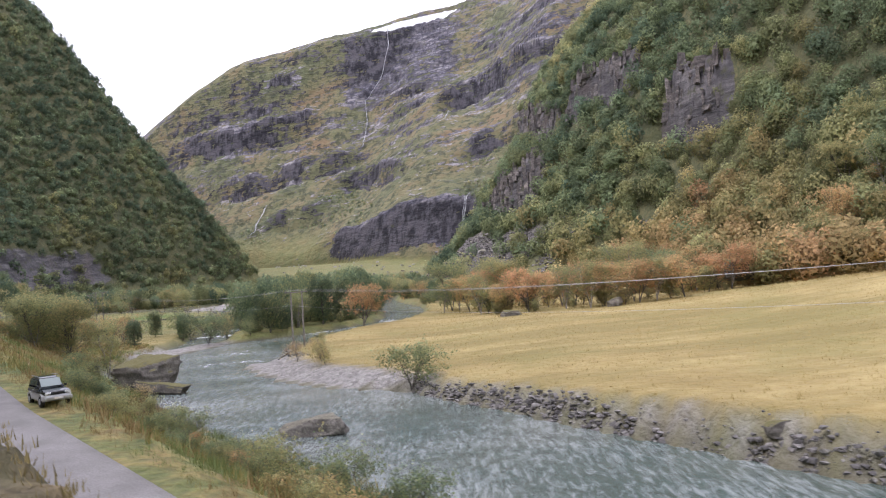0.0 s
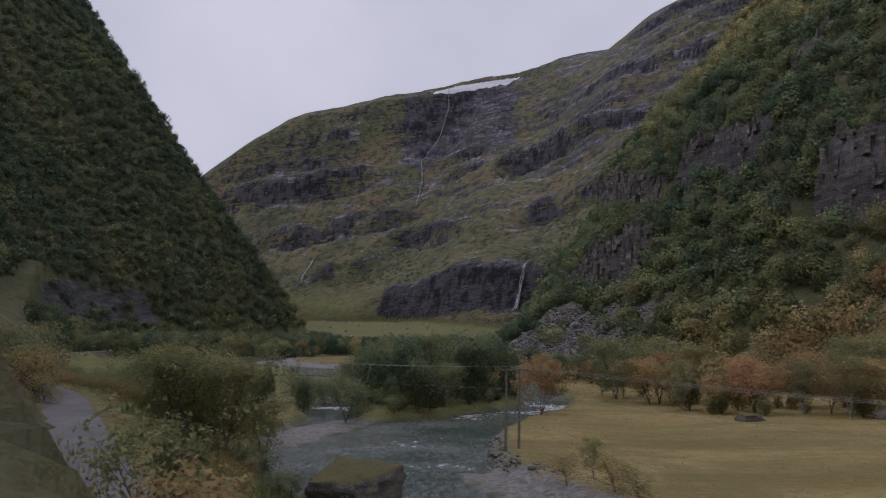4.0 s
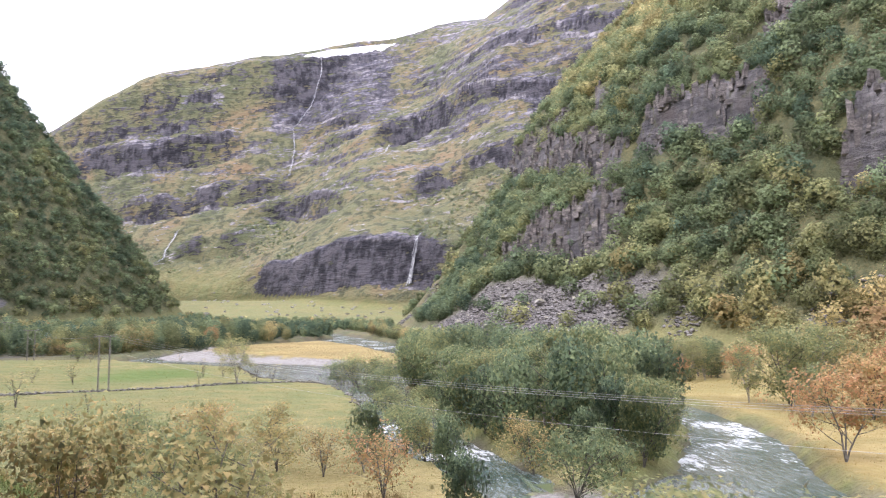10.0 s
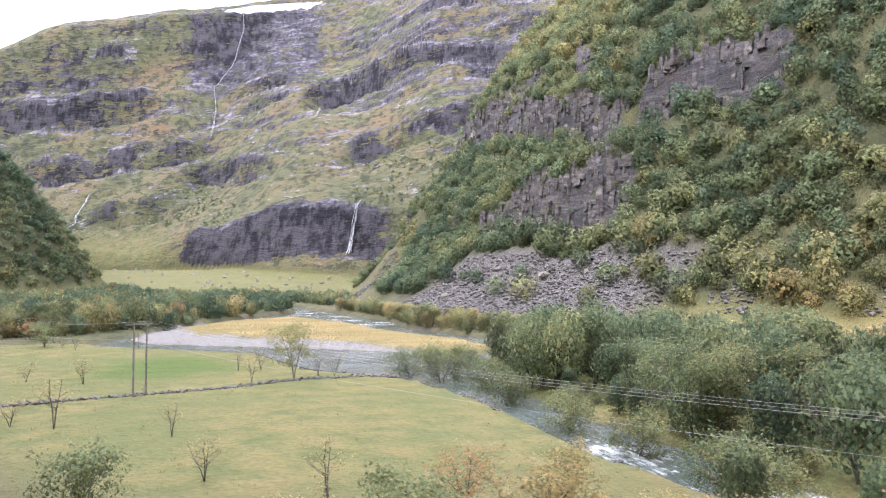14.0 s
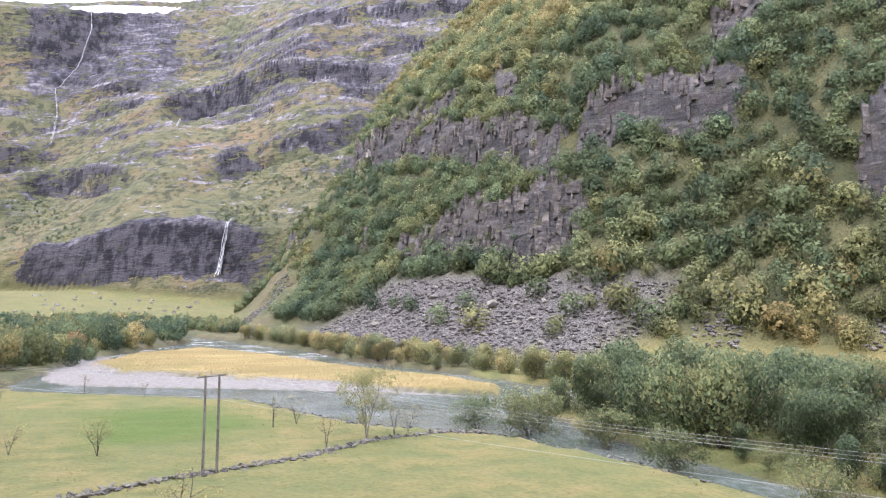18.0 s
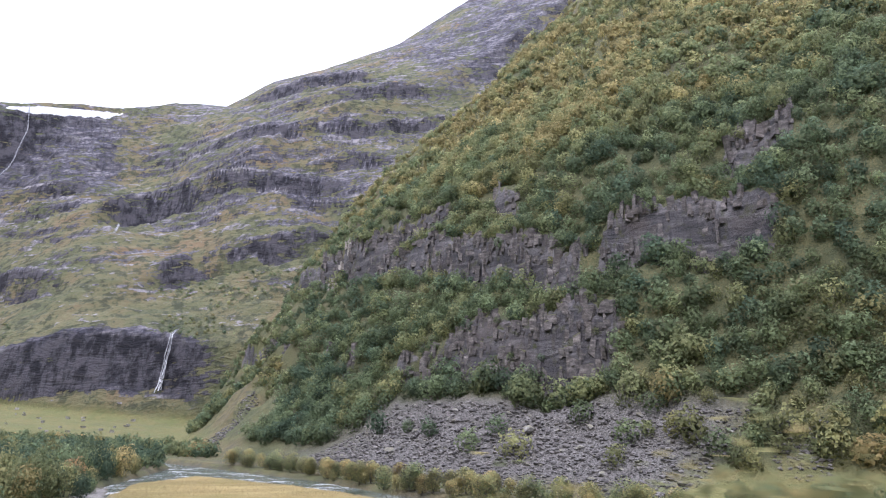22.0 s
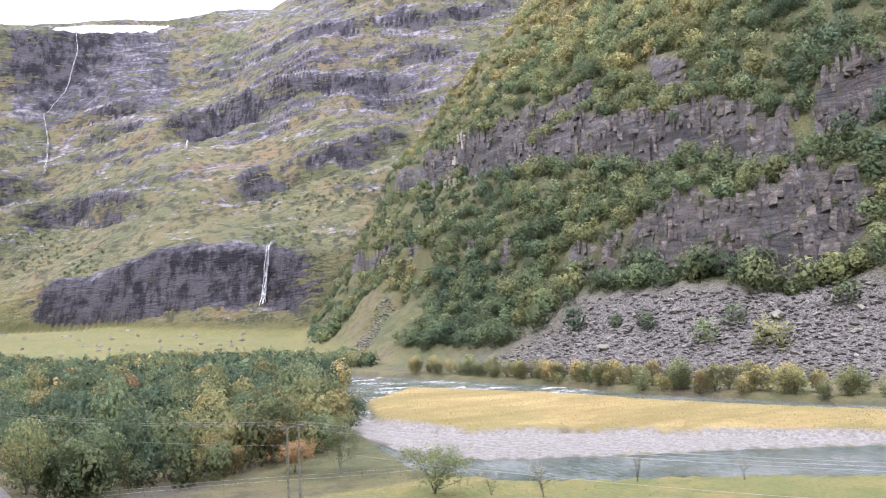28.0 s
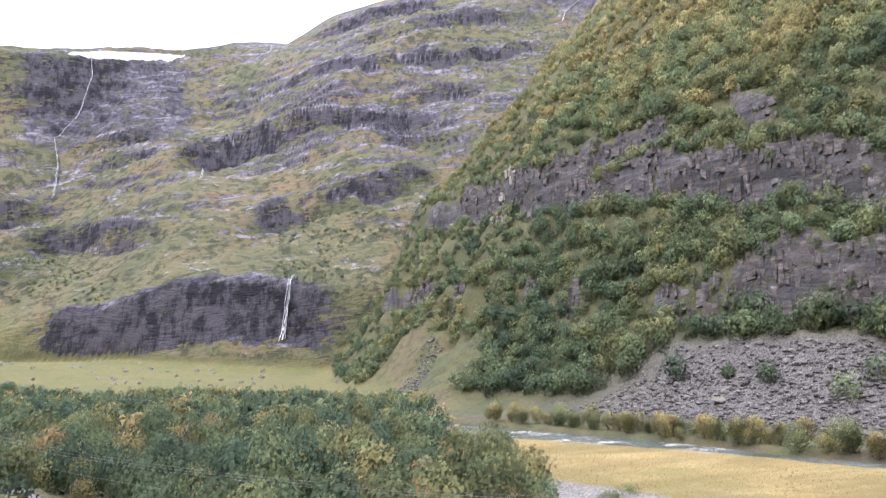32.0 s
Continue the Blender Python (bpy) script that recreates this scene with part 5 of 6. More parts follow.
# ---- broken rock on the crags ----
def crag_material(name, dark, light, contrast, big):
    k = Mat(name, 0.92)
    rand = k.pos.outputs["Random Per Island"]
    n, f = k.noise(0.35 / big, 6, 0.65, (0.6, 0.6, 1.8)), k.noise(2.2 / big, 5)
    col = k.ramp(n, [(0.34, dark), (0.52, tuple((p + q) / 2.4 for p, q in zip(dark, light))), (0.68, light)])
    info = k.n.new("ShaderNodeObjectInfo")
    each = k.math("FRACT", k.math("ADD", rand, info.outputs["Random"]))
    col = k.mix(1.0, col, k.ramp(each, [(0.0, 1 - contrast), (1.0, 1 + contrast)]), "MULTIPLY")
    col = k.mix(k.ramp(f, [(0.42, 0.4), (0.6, 0.0)]), col, (0.022, 0.022, 0.026))
    col = k.mix(k.ramp(k.noise(0.06, 3), [(0.54, 0.0), (0.66, 0.3)]), col, (0.16, 0.13, 0.115))
    sep = k.n.new("ShaderNodeSeparateXYZ")
    k.l.new(k.pos.outputs["Normal"], sep.inputs[0])
    top = k.ramp(k.math("ADD", sep.outputs["Z"], k.math("MULTIPLY", k.math("SUBTRACT", n, 0.5), 1.0)), [(0.55, 0.0), (0.75, 0.9)])
    col = k.mix(top, col, k.mix(f, (0.07, 0.085, 0.036), (0.15, 0.14, 0.066)))
    return k.out(col, k.math("ADD", n, f), 0.7, 0.25)


CRAG = crag_material("crag_rock", (0.072, 0.066, 0.068), (0.37, 0.335, 0.32), 0.22, 1)
CUBE = np.array([(-1, -1, -1), (1, -1, -1), (1, 1, -1), (-1, 1, -1), (-1, -1, 1), (1, -1, 1), (1, 1, 1), (-1, 1, 1)], float) * 0.5
SIDES = np.array([(0, 3, 2, 1), (4, 5, 6, 7), (0, 1, 5, 4), (1, 2, 6, 5), (2, 3, 7, 6), (3, 0, 4, 7)])


def blocks(name, x, y, z, dims, turn, seed, label, wild=1.0):
    """Many uneven rock blocks in one mesh."""
    g = np.random.default_rng(seed)
    n = len(x)
    p = CUBE[None] * (1 + wild * g.uniform(-0.42, 0.42, (n, 8, 3)))
    p = p * dims[:, None, :]
    tilt = g.normal(0, 0.10 * wild, (n, 2))
    p[..., 2] += p[..., 0] * tilt[:, None, 0] + p[..., 1] * tilt[:, None, 1]
    ca, sa = np.cos(turn)[:, None], np.sin(turn)[:, None]
    co = np.stack([p[..., 0] * ca - p[..., 1] * sa + x[:, None], p[..., 0] * sa + p[..., 1] * ca + y[:, None], p[..., 2] + z[:, None]], -1)
    faces = (SIDES[None] + (np.arange(n) * 8)[:, None, None]).reshape(-1, 4)
    ob = link_mesh(name, co.reshape(-1, 3), faces, CRAG, False)
    return tagged(ob, label, "rock", kind="stuff")


def make_crags():
    # crags of the east wall
    x, y, g = grid_points(-30, 230, 265, 770, 1.55, 601)
    z, m = land(x, y)
    keep = (m["cliff"] * m["east"] > 0.35) & (g.random(len(x)) < 0.55)
    x, y, z = x[keep], y[keep], z[keep]
    n = len(x)
    dims = np.stack([g.uniform(0.7, 2.2, n), g.uniform(1.2, 4.6, n) * g.uniform(0.4, 1.2, n), g.uniform(1.6, 6.5, n) * (0.6 + 0.8 * fbm(x / 15, y / 15, 2, 602))], -1)
    x, z, turn = x + g.normal(0, 0.6, n), z - 0.7, g.normal(0.1, 0.8, n)
    first = np.argsort(y)[:300]
    rest = np.argsort(y)[300:]
    face = root("crag", pose(60, 280, 60), "dark jointed crag of broken rock above the wood", "rock")
    forms = [array_mesh("rock_block", CUBE * (1 + g.uniform(-0.3, 0.3, (8, 3)) * 1.35), SIDES, CRAG, False) for _ in range(9)]
    inv = face.matrix_world.inverted()
    for i in first:
        ob = new("rock_block", forms[int(i) % 9])
        ob.parent = face
        ob.matrix_local = inv @ pose(x[i], y[i], z[i], 6 * math.sin(i), 6 * math.cos(i), math.degrees(turn[i])) @ Matrix.Diagonal((*dims[i], 1))
    blocks("crag", x[rest], y[rest], z[rest], dims[rest], turn[rest], 603, "dark jointed crags of broken rock above the scree")
    # pale rock face by the spur
    x, y, g = grid_points(76, 92, 664, 682, 3.0, 606)
    z, m = land(x, y)
    n = len(x)
    dims = np.stack([g.uniform(2, 4, n), g.uniform(2, 4, n), g.uniform(3, 8, n)], -1)
    pale = blocks("pale_rock_face", x, y, z - 1, dims, g.normal(0.1, 0.2, n), 607, "pale fresh rock face on the spur")
    pale.data.materials[0] = stone_material("pale_rock", (0.30, 0.27, 0.24), (0.50, 0.46, 0.42))


make_crags()


# ---- trees and bushes, space by space ----
thicket(WOOD_ISLAND, 6.0, ["alder", "alder", "alder_b", "birch_b"], 0.7, 1.3, 21, "alders on the river island")
for x, y, k, s in [(-4, 75.8, "willow", 0.95), (-17.2, 155, "rust", 1.25), (-58, 139.5, "alder_b", 0.55), (-63, 147, "brown", 1.2), (-56, 160, "alder_b", 0.6), (-47, 148, "willow", 1.2), (-16.4, 97, "gold", 0.6), (-20, 99.6, "brown", 0.6), (-15.3, 93, "gold", 0.55), (-17.3, 102.4, "birch", 0.4),
                   (-86, 250, "birch_b", 1.15), (-60.5, 249, "willow", 1.5), (-57, 252, "willow_b", 1.5), (-64, 258, "willow", 1.2), (-55, 176, "willow", 1.15), (-56, 190, "willow_b", 1.2), (-57, 168, "gold", 1.0), (-57, 204, "willow", 1.1), (-58, 222, "willow_b", 1.3), (-57, 236, "willow", 1.3),
                   (-74, 170, "gold", 1.0), (-80, 172, "brown", 1.1), (-89, 178, "bare", 0.9), (-114.9, 213, "bare", 1.1), (-118.8, 252, "bare_b", 1.0), (-128, 256, "bare_b", 0.8), (-93, 246, "bare", 0.8), (-95, 264, "bare", 0.9), (-91, 266, "bare_b", 1.0), (-82, 250, "bare", 0.8), (-79, 252, "bare_b", 0.9), (-106, 177, "willow", 1.0), (-98, 186, "bare_b", 0.9), (-102, 205, "bare", 0.7), (-120, 216, "bare_b", 0.8),
                   (-80, 160, "gold", 1.25), (-77, 158, "gold", 0.9), (-85.5, 164, "willow", 1.1), (-91, 162, "bare", 1.1), (-94, 163, "bare_b", 1.1), (-76, 151, "willow", 0.8), (-67.7, 157, "brown", 1.0), (-72, 160, "gold", 0.9), (-47, 161, "gold", 1.1), (-59, 168, "willow", 1.0), (-64, 158, "birch_b", 0.5), (-30, 62, "willow_b", 0.4),
                   (-140.9, 327, "willow", 1.2), (-132, 317, "bare_b", 0.9), (-118, 316, "bare", 0.8), (-136, 322, "bare_b", 0.7), (-108, 308, "bare", 0.6), (-145, 347, "birch", 0.9), (-150, 352, "rust", 0.7),
                   (-5.5, 36, "willow_b", 0.55), (-9.5, 40, "willow_b", 0.6), (-2, 31, "willow", 0.5), (-12, 44, "willow_b", 0.4), (-17.5, 50, "willow_b", 0.5), (-20, 54, "willow", 0.42), (-25, 62, "willow_b", 0.42), (-29, 71, "brown", 0.4), (-22, 49, "willow_b", 0.42), (-29.5, 60, "willow_b", 0.45), (-5, 28, "willow_b", 0.35),
                   (-47.6, 105.5, "birch", 0.95), (-57, 109, "birch", 0.9),
                   (-143.2, 187.6, "birch_b", 0.72), (-140.6, 190.5, "willow", 1.0), (-147, 191.5, "birch_b", 0.62), (-170.5, 224, "willow", 1.1)]:
    plant(k, x, y, s)
# riverside thicket below the road
thicket([(-60, 100), (-56, 108), (-55, 120), (-66, 125), (-80, 126), (-70, 112)], 4.2, ["willow", "willow_b", "birch_b", "gold", "birch", "brown", "brown"], 0.55, 1.0, 22, "riverside thicket", top=7.0)
thicket([(22, -8), (4, 20), (-14, 44), (-30, 66), (-44, 92), (-48, 94), (-36, 72), (-22, 52), (-8, 32), (6, 14), (16, 2)], 1.9, ["low_willow", "low_gold", "low_willow", "low_willow", "low_brown"], 0.16, 0.40, 31, "shrubs between road and river", rule=lambda x, y, m, g: (m["o"] > 3.4) & (g.random(len(x)) < 0.75) & (np.hypot(x + 23, y - 44) > 4))
for x, y, k, top in [(-50, 91.5, "tall_gold", 10.2), (-52.3, 95, "tall_gold", 10.6), (-48.4, 96.5, "tall_gold", 9.4), (-54.5, 99.5, "tall_gold", 10.0), (-58, 104.5, "birch_b", 9.6), (-51, 101, "tall_gold", 9.8), (-51.5, 87.5, "willow_b", 5.6), (-54.5, 92.5, "gold", 7.2)]:
    s = (top - float(ground_z(x, y)[0])) / KINDS[k][1]
    plant(k, x, y, s)
thicket([(-44, 58), (-58, 78), (-78, 102), (-92, 122), (-88, 126), (-70, 104), (-52, 82), (-40, 62)], 2.2, ["low_brown", "low_gold", "low_willow", "low_brown"], 0.16, 0.34, 33, "low shrubs on the railway bank", rule=lambda x, y, m, g: (m["o"] < -3.6) & (g.random(len(x)) < 0.7))
# slope between the railway and the road
thicket([(-46, 66), (-72, 110), (-100, 146), (-128, 180), (-150, 214), (-140, 222), (-112, 186), (-86, 150), (-66, 120), (-54, 92)], 3.6, ["low_willow", "low_gold", "low_gold", "low_brown", "bare_b"], 0.35, 0.75, 23, "bushes along the railway slope", top=15.0, rule=lambda x, y, m, g: (m["r"] > 7.5) & (m["o"] < -3.6))
for x, y, k, s in [(-30.5, 47.0, "willow_b", 0.62), (-32.5, 50.5, "willow", 0.5), (-28.5, 43.5, "brown", 0.4), (-36, 56, "low_brown", 0.8), (-40, 61, "low_willow", 0.8), (-61, 90, "willow_b", 0.85), (-64, 95, "willow", 1.0), (-58.5, 86, "brown", 0.75), (-66, 98, "gold", 0.85), (-70, 104, "gold", 1.0), (-60, 88, "brown", 0.8), (-56.8, 84, "gold", 0.42), (-74, 108, "tall_gold", 0.6)]:
    plant(k, x, y, s)
thicket([(-60, 92), (-86, 124), (-100, 142), (-88, 152), (-72, 140)], 4.6, ["willow_b", "gold", "willow", "willow_b", "birch_b", "brown"], 0.45, 0.85, 28, "autumn thicket below the road", top=6.8)
# undergrowth along the island's shore
thicket(WOOD_ISLAND, 3.4, ["shore_willow", "willow", "alder_b", "shore_willow"], 0.42, 0.62, 34, "bushes along the island shore", rule=lambda x, y, m, g: (m["isle"] > -5.0))
thicket([(6, 156), (30, 150), (66, 156), (104, 172), (66, 172), (40, 168), (22, 180)], 8.5, ["shore_gold", "shore_willow", "shore_gold"], 0.3, 0.6, 35, "low shrubs at the hay field's edge")
# willows on the far shore under the scree
thicket([(-22, 300), (-10, 300), (-12, 345), (-22, 385), (-22, 445), (-36, 520), (-46, 536), (-34, 450), (-36, 395), (-28, 349)], 4.6, ["shore_gold", "shore_willow", "shore_gold", "shore_willow"], 0.7, 1.6, 24, "willows along the scree shore")
thicket([(-10, 214), (-2, 206), (14, 214), (30, 262), (6, 300), (-14, 300), (-8, 250)], 5.6, ["alder_b", "shore_gold", "rust", "shore_willow", "birch_b"], 0.6, 1.1, 25, "trees on the far bank", rule=lambda x, y, m, g: y > 236)
# edge of the hay field below the slope
thicket([(4, 160), (30, 150), (66, 156), (110, 176), (116, 196), (66, 180), (40, 178), (22, 200), (4, 206), (-4, 198)], 6.5, ["rust", "shore_gold", "rust", "tall_gold", "shore_gold", "birch_b"], 0.7, 1.6, 26, "autumn trees at the hay field's edge")
thicket([(-64, 150), (-60, 160), (-66, 175), (-64, 160)], 4.0, ["alder_b", "brown"], 0.6, 0.8, 27, "trees at the meadow's river edge")
# front of the valley wood
thicket([(-196, 352), (-165, 353), (-142, 364), (-126, 396), (-112, 434), (-118, 436), (-140, 384), (-165, 366), (-196, 366)], 6.0, ["alder", "alder_b", "alder_b", "rust", "shore_gold"], 0.65, 1.0, 29, "front trees of the valley wood")


def conifer(x, y, tall):
    g = np.random.default_rng(int(x * 7 + y))
    ob = root("fir_tree", pose(x, y, float(ground_z(x, y)[0]) - 0.1), "small dark green fir tree", "tree", "firs at the foot of the slope")
    part("trunk", rod(bmesh.new(), (0, 0, 0), (0, 0, tall * 0.96), tall * 0.022, 0.01, 6), BARK, ob)
    n = 900
    u = g.random(n) ** 0.8
    rad = tall * 0.25 * (1 - u) * g.uniform(0.35, 1.05, n) + 0.05
    a = g.uniform(0, 6.283, n)
    p = np.stack([np.cos(a) * rad, np.sin(a) * rad, tall * (0.06 + 0.94 * u) - rad * 0.28], -1)
    out = np.stack([np.cos(a), np.sin(a), np.full(n, -0.35)], -1) * (0.10 + 0.10 * (1 - u))[:, None] * tall * 0.35
    side = np.stack([-np.sin(a), np.cos(a), np.zeros(n)], -1) * tall * 0.022
    q = np.stack([p - side, p + side, p + out], 1).reshape(-1, 3)
    me = array_mesh("fir_needles", q, np.arange(len(q)).reshape(-1, 3), NEEDLES, False)
    part("crown", me, None, ob)


NEEDLES = Mat("fir_needles", 0.8).out((0.030, 0.060, 0.036))
for fx, fy, ft in ((25, 257, 6.5), (30, 256, 5), (19, 246, 5.5), (34, 262, 4.5)):
    conifer(fx, fy, ft)

x, y, g = grid_points(-230, 10, 800, 1120, 17.0, 620)
z, m = land(x, y)
keep = (m["hill"] < 0.6) & (m["wet"] < -5) & (g.random(len(x)) < 0.35)
blocks("meadow_rocks", x[keep], y[keep], z[keep] + 0.4, g.uniform(1.2, 3.6, (int(keep.sum()), 3)) * [1, 1, 0.7], g.uniform(0, 6, int(keep.sum())), 621, "scattered pale rocks on the far meadow").data.materials[0] = STONE


# ---- grasses ----
def tufts(name, x, y, height, seed, colors, label, blades=6, wide=0.05):
    g = np.random.default_rng(seed)
    z = ground_z(x, y)
    n = len(x)
    a = g.uniform(0, 6.283, (n, blades))
    lean = g.uniform(0.05, 0.55, (n, blades)) * height[:, None]
    bx, by = x[:, None] + g.normal(0, 0.16, (n, blades)), y[:, None] + g.normal(0, 0.16, (n, blades))
    h = height[:, None] * g.uniform(0.55, 1.1, (n, blades))
    zz = np.repeat(z[:, None], blades, 1) - 0.05
    wx, wy = -np.sin(a) * wide * height[:, None], np.cos(a) * wide * height[:, None]
    p0 = np.stack([bx - wx, by - wy, zz], -1)
    p1 = np.stack([bx + wx, by + wy, zz], -1)
    p2 = np.stack([bx + np.cos(a) * lean, by + np.sin(a) * lean, zz + h], -1)
    co = np.stack([p0, p1, p2], 2).reshape(-1, 3)
    k = Mat(name + "_blades", 0.85)
    rand = k.pos.outputs["Random Per Island"]
    k.out(k.mix(k.noise(0.3, 3), k.ramp(rand, [(0.0, colors[0]), (1.0, colors[1])]), colors[2]))
    ob = link_mesh(name, co, np.arange(len(co)).reshape(-1, 3), k.m, False)
    return tagged(ob, label, "grass", kind="stuff")


def make_grass():
    # verge and slope between road and river
    x, y, g = grid_points(-100, 40, -12, 150, 0.55, 501)
    _, m = land(x, y)
    keep = ((m["o"] > 1.9) | (m["o"] < np.where(y < 48, -6.0, -3.9))) & (m["wet"] < -0.3) & (m["r"] > 2.6) & (m["r"] < 44) & (g.random(len(x)) < 0.85)
    keep &= (from_line(x, y, WEST_BANK)[0] < 0.5) & ((m["o"] > 0) | (g.random(len(x)) < 0.7))
    x, y = x[keep], y[keep]
    tall = g.uniform(0.3, 0.8, len(x)) * (0.6 + 0.9 * fbm(x / 3, y / 3, 2, 98)) * np.where(m["o"][keep] < 3, 0.55, 1.0)
    hue = fbm(x / 5, y / 5, 3, 99) + 0.10 * (m["o"][keep] < 0)
    for low, high, colors, label in ((0.0, 0.44, [(0.12, 0.17, 0.055), (0.24, 0.27, 0.09), (0.15, 0.19, 0.06)], "rank green grass and herbs on the river verge"),
                                     (0.44, 0.56, [(0.24, 0.23, 0.075), (0.42, 0.34, 0.13), (0.27, 0.24, 0.085)], "yellow-green rough grass on the road bank"),
                                     (0.56, 1.0, [(0.22, 0.155, 0.07), (0.36, 0.26, 0.12), (0.27, 0.20, 0.085)], "rust-brown withered grass and bracken on the road bank")):
        ok = (hue >= low) & (hue < high)
        tufts("verge_grass", x[ok], y[ok], tall[ok], 502, colors, label, 9, 0.035)
    # short withered grass beside the track
    x, y, g = grid_points(-110, 20, -10, 150, 0.5, 509)
    _, m = land(x, y)
    keep = (m["r"] > 2.2) & (m["r"] < 8) & (m["o"] < -3.3)
    x, y = x[keep], y[keep]
    tufts("bank_grass", x, y, g.uniform(0.10, 0.30, len(x)), 510, [(0.20, 0.15, 0.065), (0.36, 0.28, 0.12), (0.22, 0.19, 0.07)], "short withered yellow grass beside the track", 8, 0.06)
    # hay field
    x, y, g = grid_points(-28, 110, 18, 240, 0.95, 503)
    _, m = land(x, y)
    keep = (m["hill"] < 0.4) & (m["wet"] < -0.9) & (from_line(x, y, EAST_BANK)[0] > 0.8) & (in_area(x, y, SHINGLE) > 0.5)
    x, y = x[keep], y[keep]
    tufts("hay_grass", x, y, g.uniform(0.15, 0.4, len(x)), 504, [(0.39, 0.295, 0.11), (0.56, 0.43, 0.18), (0.36, 0.285, 0.10)], "tall dry golden grass of the hay field", 5, 0.07)
    # reeds on the island
    x, y, g = grid_points(-116, -28, 290, 474, 0.9, 505)
    keep = in_area(x, y, REED_ISLAND) < -1.5
    x, y = x[keep], y[keep]
    tufts("island_grass", x, y, g.uniform(0.2, 0.5, len(x)), 506, [(0.42, 0.34, 0.19), (0.52, 0.43, 0.245), (0.44, 0.355, 0.20)], "tall dry golden reeds on the river island", 5, 0.1)
    # rank grass along the meadow
    x, y, g = grid_points(-190, -52, 130, 345, 1.9, 507)
    _, m = land(x, y)
    keep = (m["hill"] < 0.4) & (m["wet"] < -0.8) & (np.abs(m["o"]) > 2.2) & (m["r"] > 3) & (from_line(x, y, WEST_BANK)[0] < 0)
    x, y = x[keep], y[keep]
    tufts("meadow_grass", x, y, g.uniform(0.12, 0.38, len(x)), 508, [(0.20, 0.20, 0.06), (0.36, 0.29, 0.11), (0.24, 0.22, 0.07)], "short yellow-green meadow grass", 4, 0.12)


make_grass()


# ---- waterfalls ----
def make_falls():
    k = Mat("falling_water", 0.5)
    n = k.noise(0.35, 5, 0.6, (1, 1, 0.2))
    k.out(k.ramp(n, [(0.42, (0.16, 0.165, 0.19)), (0.64, (0.72, 0.74, 0.78))]), n, 0.4, 0.3)
    falls = {
        "long thin white waterfall down the far mountain": ([(-87, 1548), (-84.5, 1524), (-106, 1492), (-134, 1472), (-129, 1436), (-136, 1386)], 0.8, 4),
        "white waterfall dropping over the dark cliff": ([(40, 953), (33, 945), (28, 938), (22, 930)], 1.5, 4),
        "white stream in the high gully": ([(640, 1182), (600, 1170), (562, 1158), (548, 1150)], 2.0, 3),
        "white cascade on the mountain slope": ([(26, 1262), (20, 1240), (14, 1218), (4, 1204)], 1.1, 3),
        "small white stream above the meadow": ([(-296, 1290), (-304, 1262), (-306, 1238), (-318, 1228)], 1.6, 2),
    }
    g = np.random.default_rng(61)
    for label, (line, wide, strands) in falls.items():
        fall = root("waterfall", pose(line[0][0], line[0][1], float(ground_z(*line[0])[0])), label, "waterfall")
        for s in range(strands):
            p = np.array(line, float)
            t = np.linspace(0, len(p) - 1, 60)
            x = np.interp(t, np.arange(len(p)), p[:, 0]) + np.cumsum(g.normal(0, wide * 0.22, 60)) * 0.6 + g.normal(0, wide * 0.5)
            y = np.interp(t, np.arange(len(p)), p[:, 1])
            z = ground_z(x, y - 0.5)
            z = np.maximum(z, np.convolve(np.pad(z, 2, "edge"), np.ones(5) / 5, "valid")) + 1.2
            w = wide * g.uniform(0.25, 0.9, 60) * 0.5
            co = np.stack([np.stack([x - w, y - 3.4, z + 1.2], -1), np.stack([x, y - 4.2, z + 1.5], -1), np.stack([x + w, y - 3.4, z + 1.2], -1)], 1).reshape(-1, 3) - np.array(fall.matrix_world.translation)
            i = np.arange(180).reshape(60, 3)
            q = np.stack([i[:-1, :-1], i[1:, :-1], i[1:, 1:], i[:-1, 1:]], -1).reshape(-1, 4)
            part("strand", array_mesh("strand", co, q, k.m), None, fall)


make_falls()


# ---- power line ----
WOOD_POLE = bark_material("weathered_pole", (0.13, 0.12, 0.11), (0.30, 0.28, 0.26))
STEEL = Mat("galvanised_steel", 0.5, 0.7)
STEEL.out(STEEL.ramp(STEEL.noise(3.0, 5), [(0.3, (0.34, 0.37, 0.42)), (0.7, (0.52, 0.55, 0.60))]))
STEEL = STEEL.m
PORCELAIN = Mat("porcelain", 0.3).out((0.25, 0.2, 0.17))
WIRE = Mat("aluminium_wire", 0.5, 0.4).out((0.55, 0.55, 0.56))
LINE = [(61, 1, 8.5), (-23.6, 119.2, 8.8), (-108.8, 237.0, 10.4), (-156.5, 333.5, 9.2), (-205, 440, 10)]


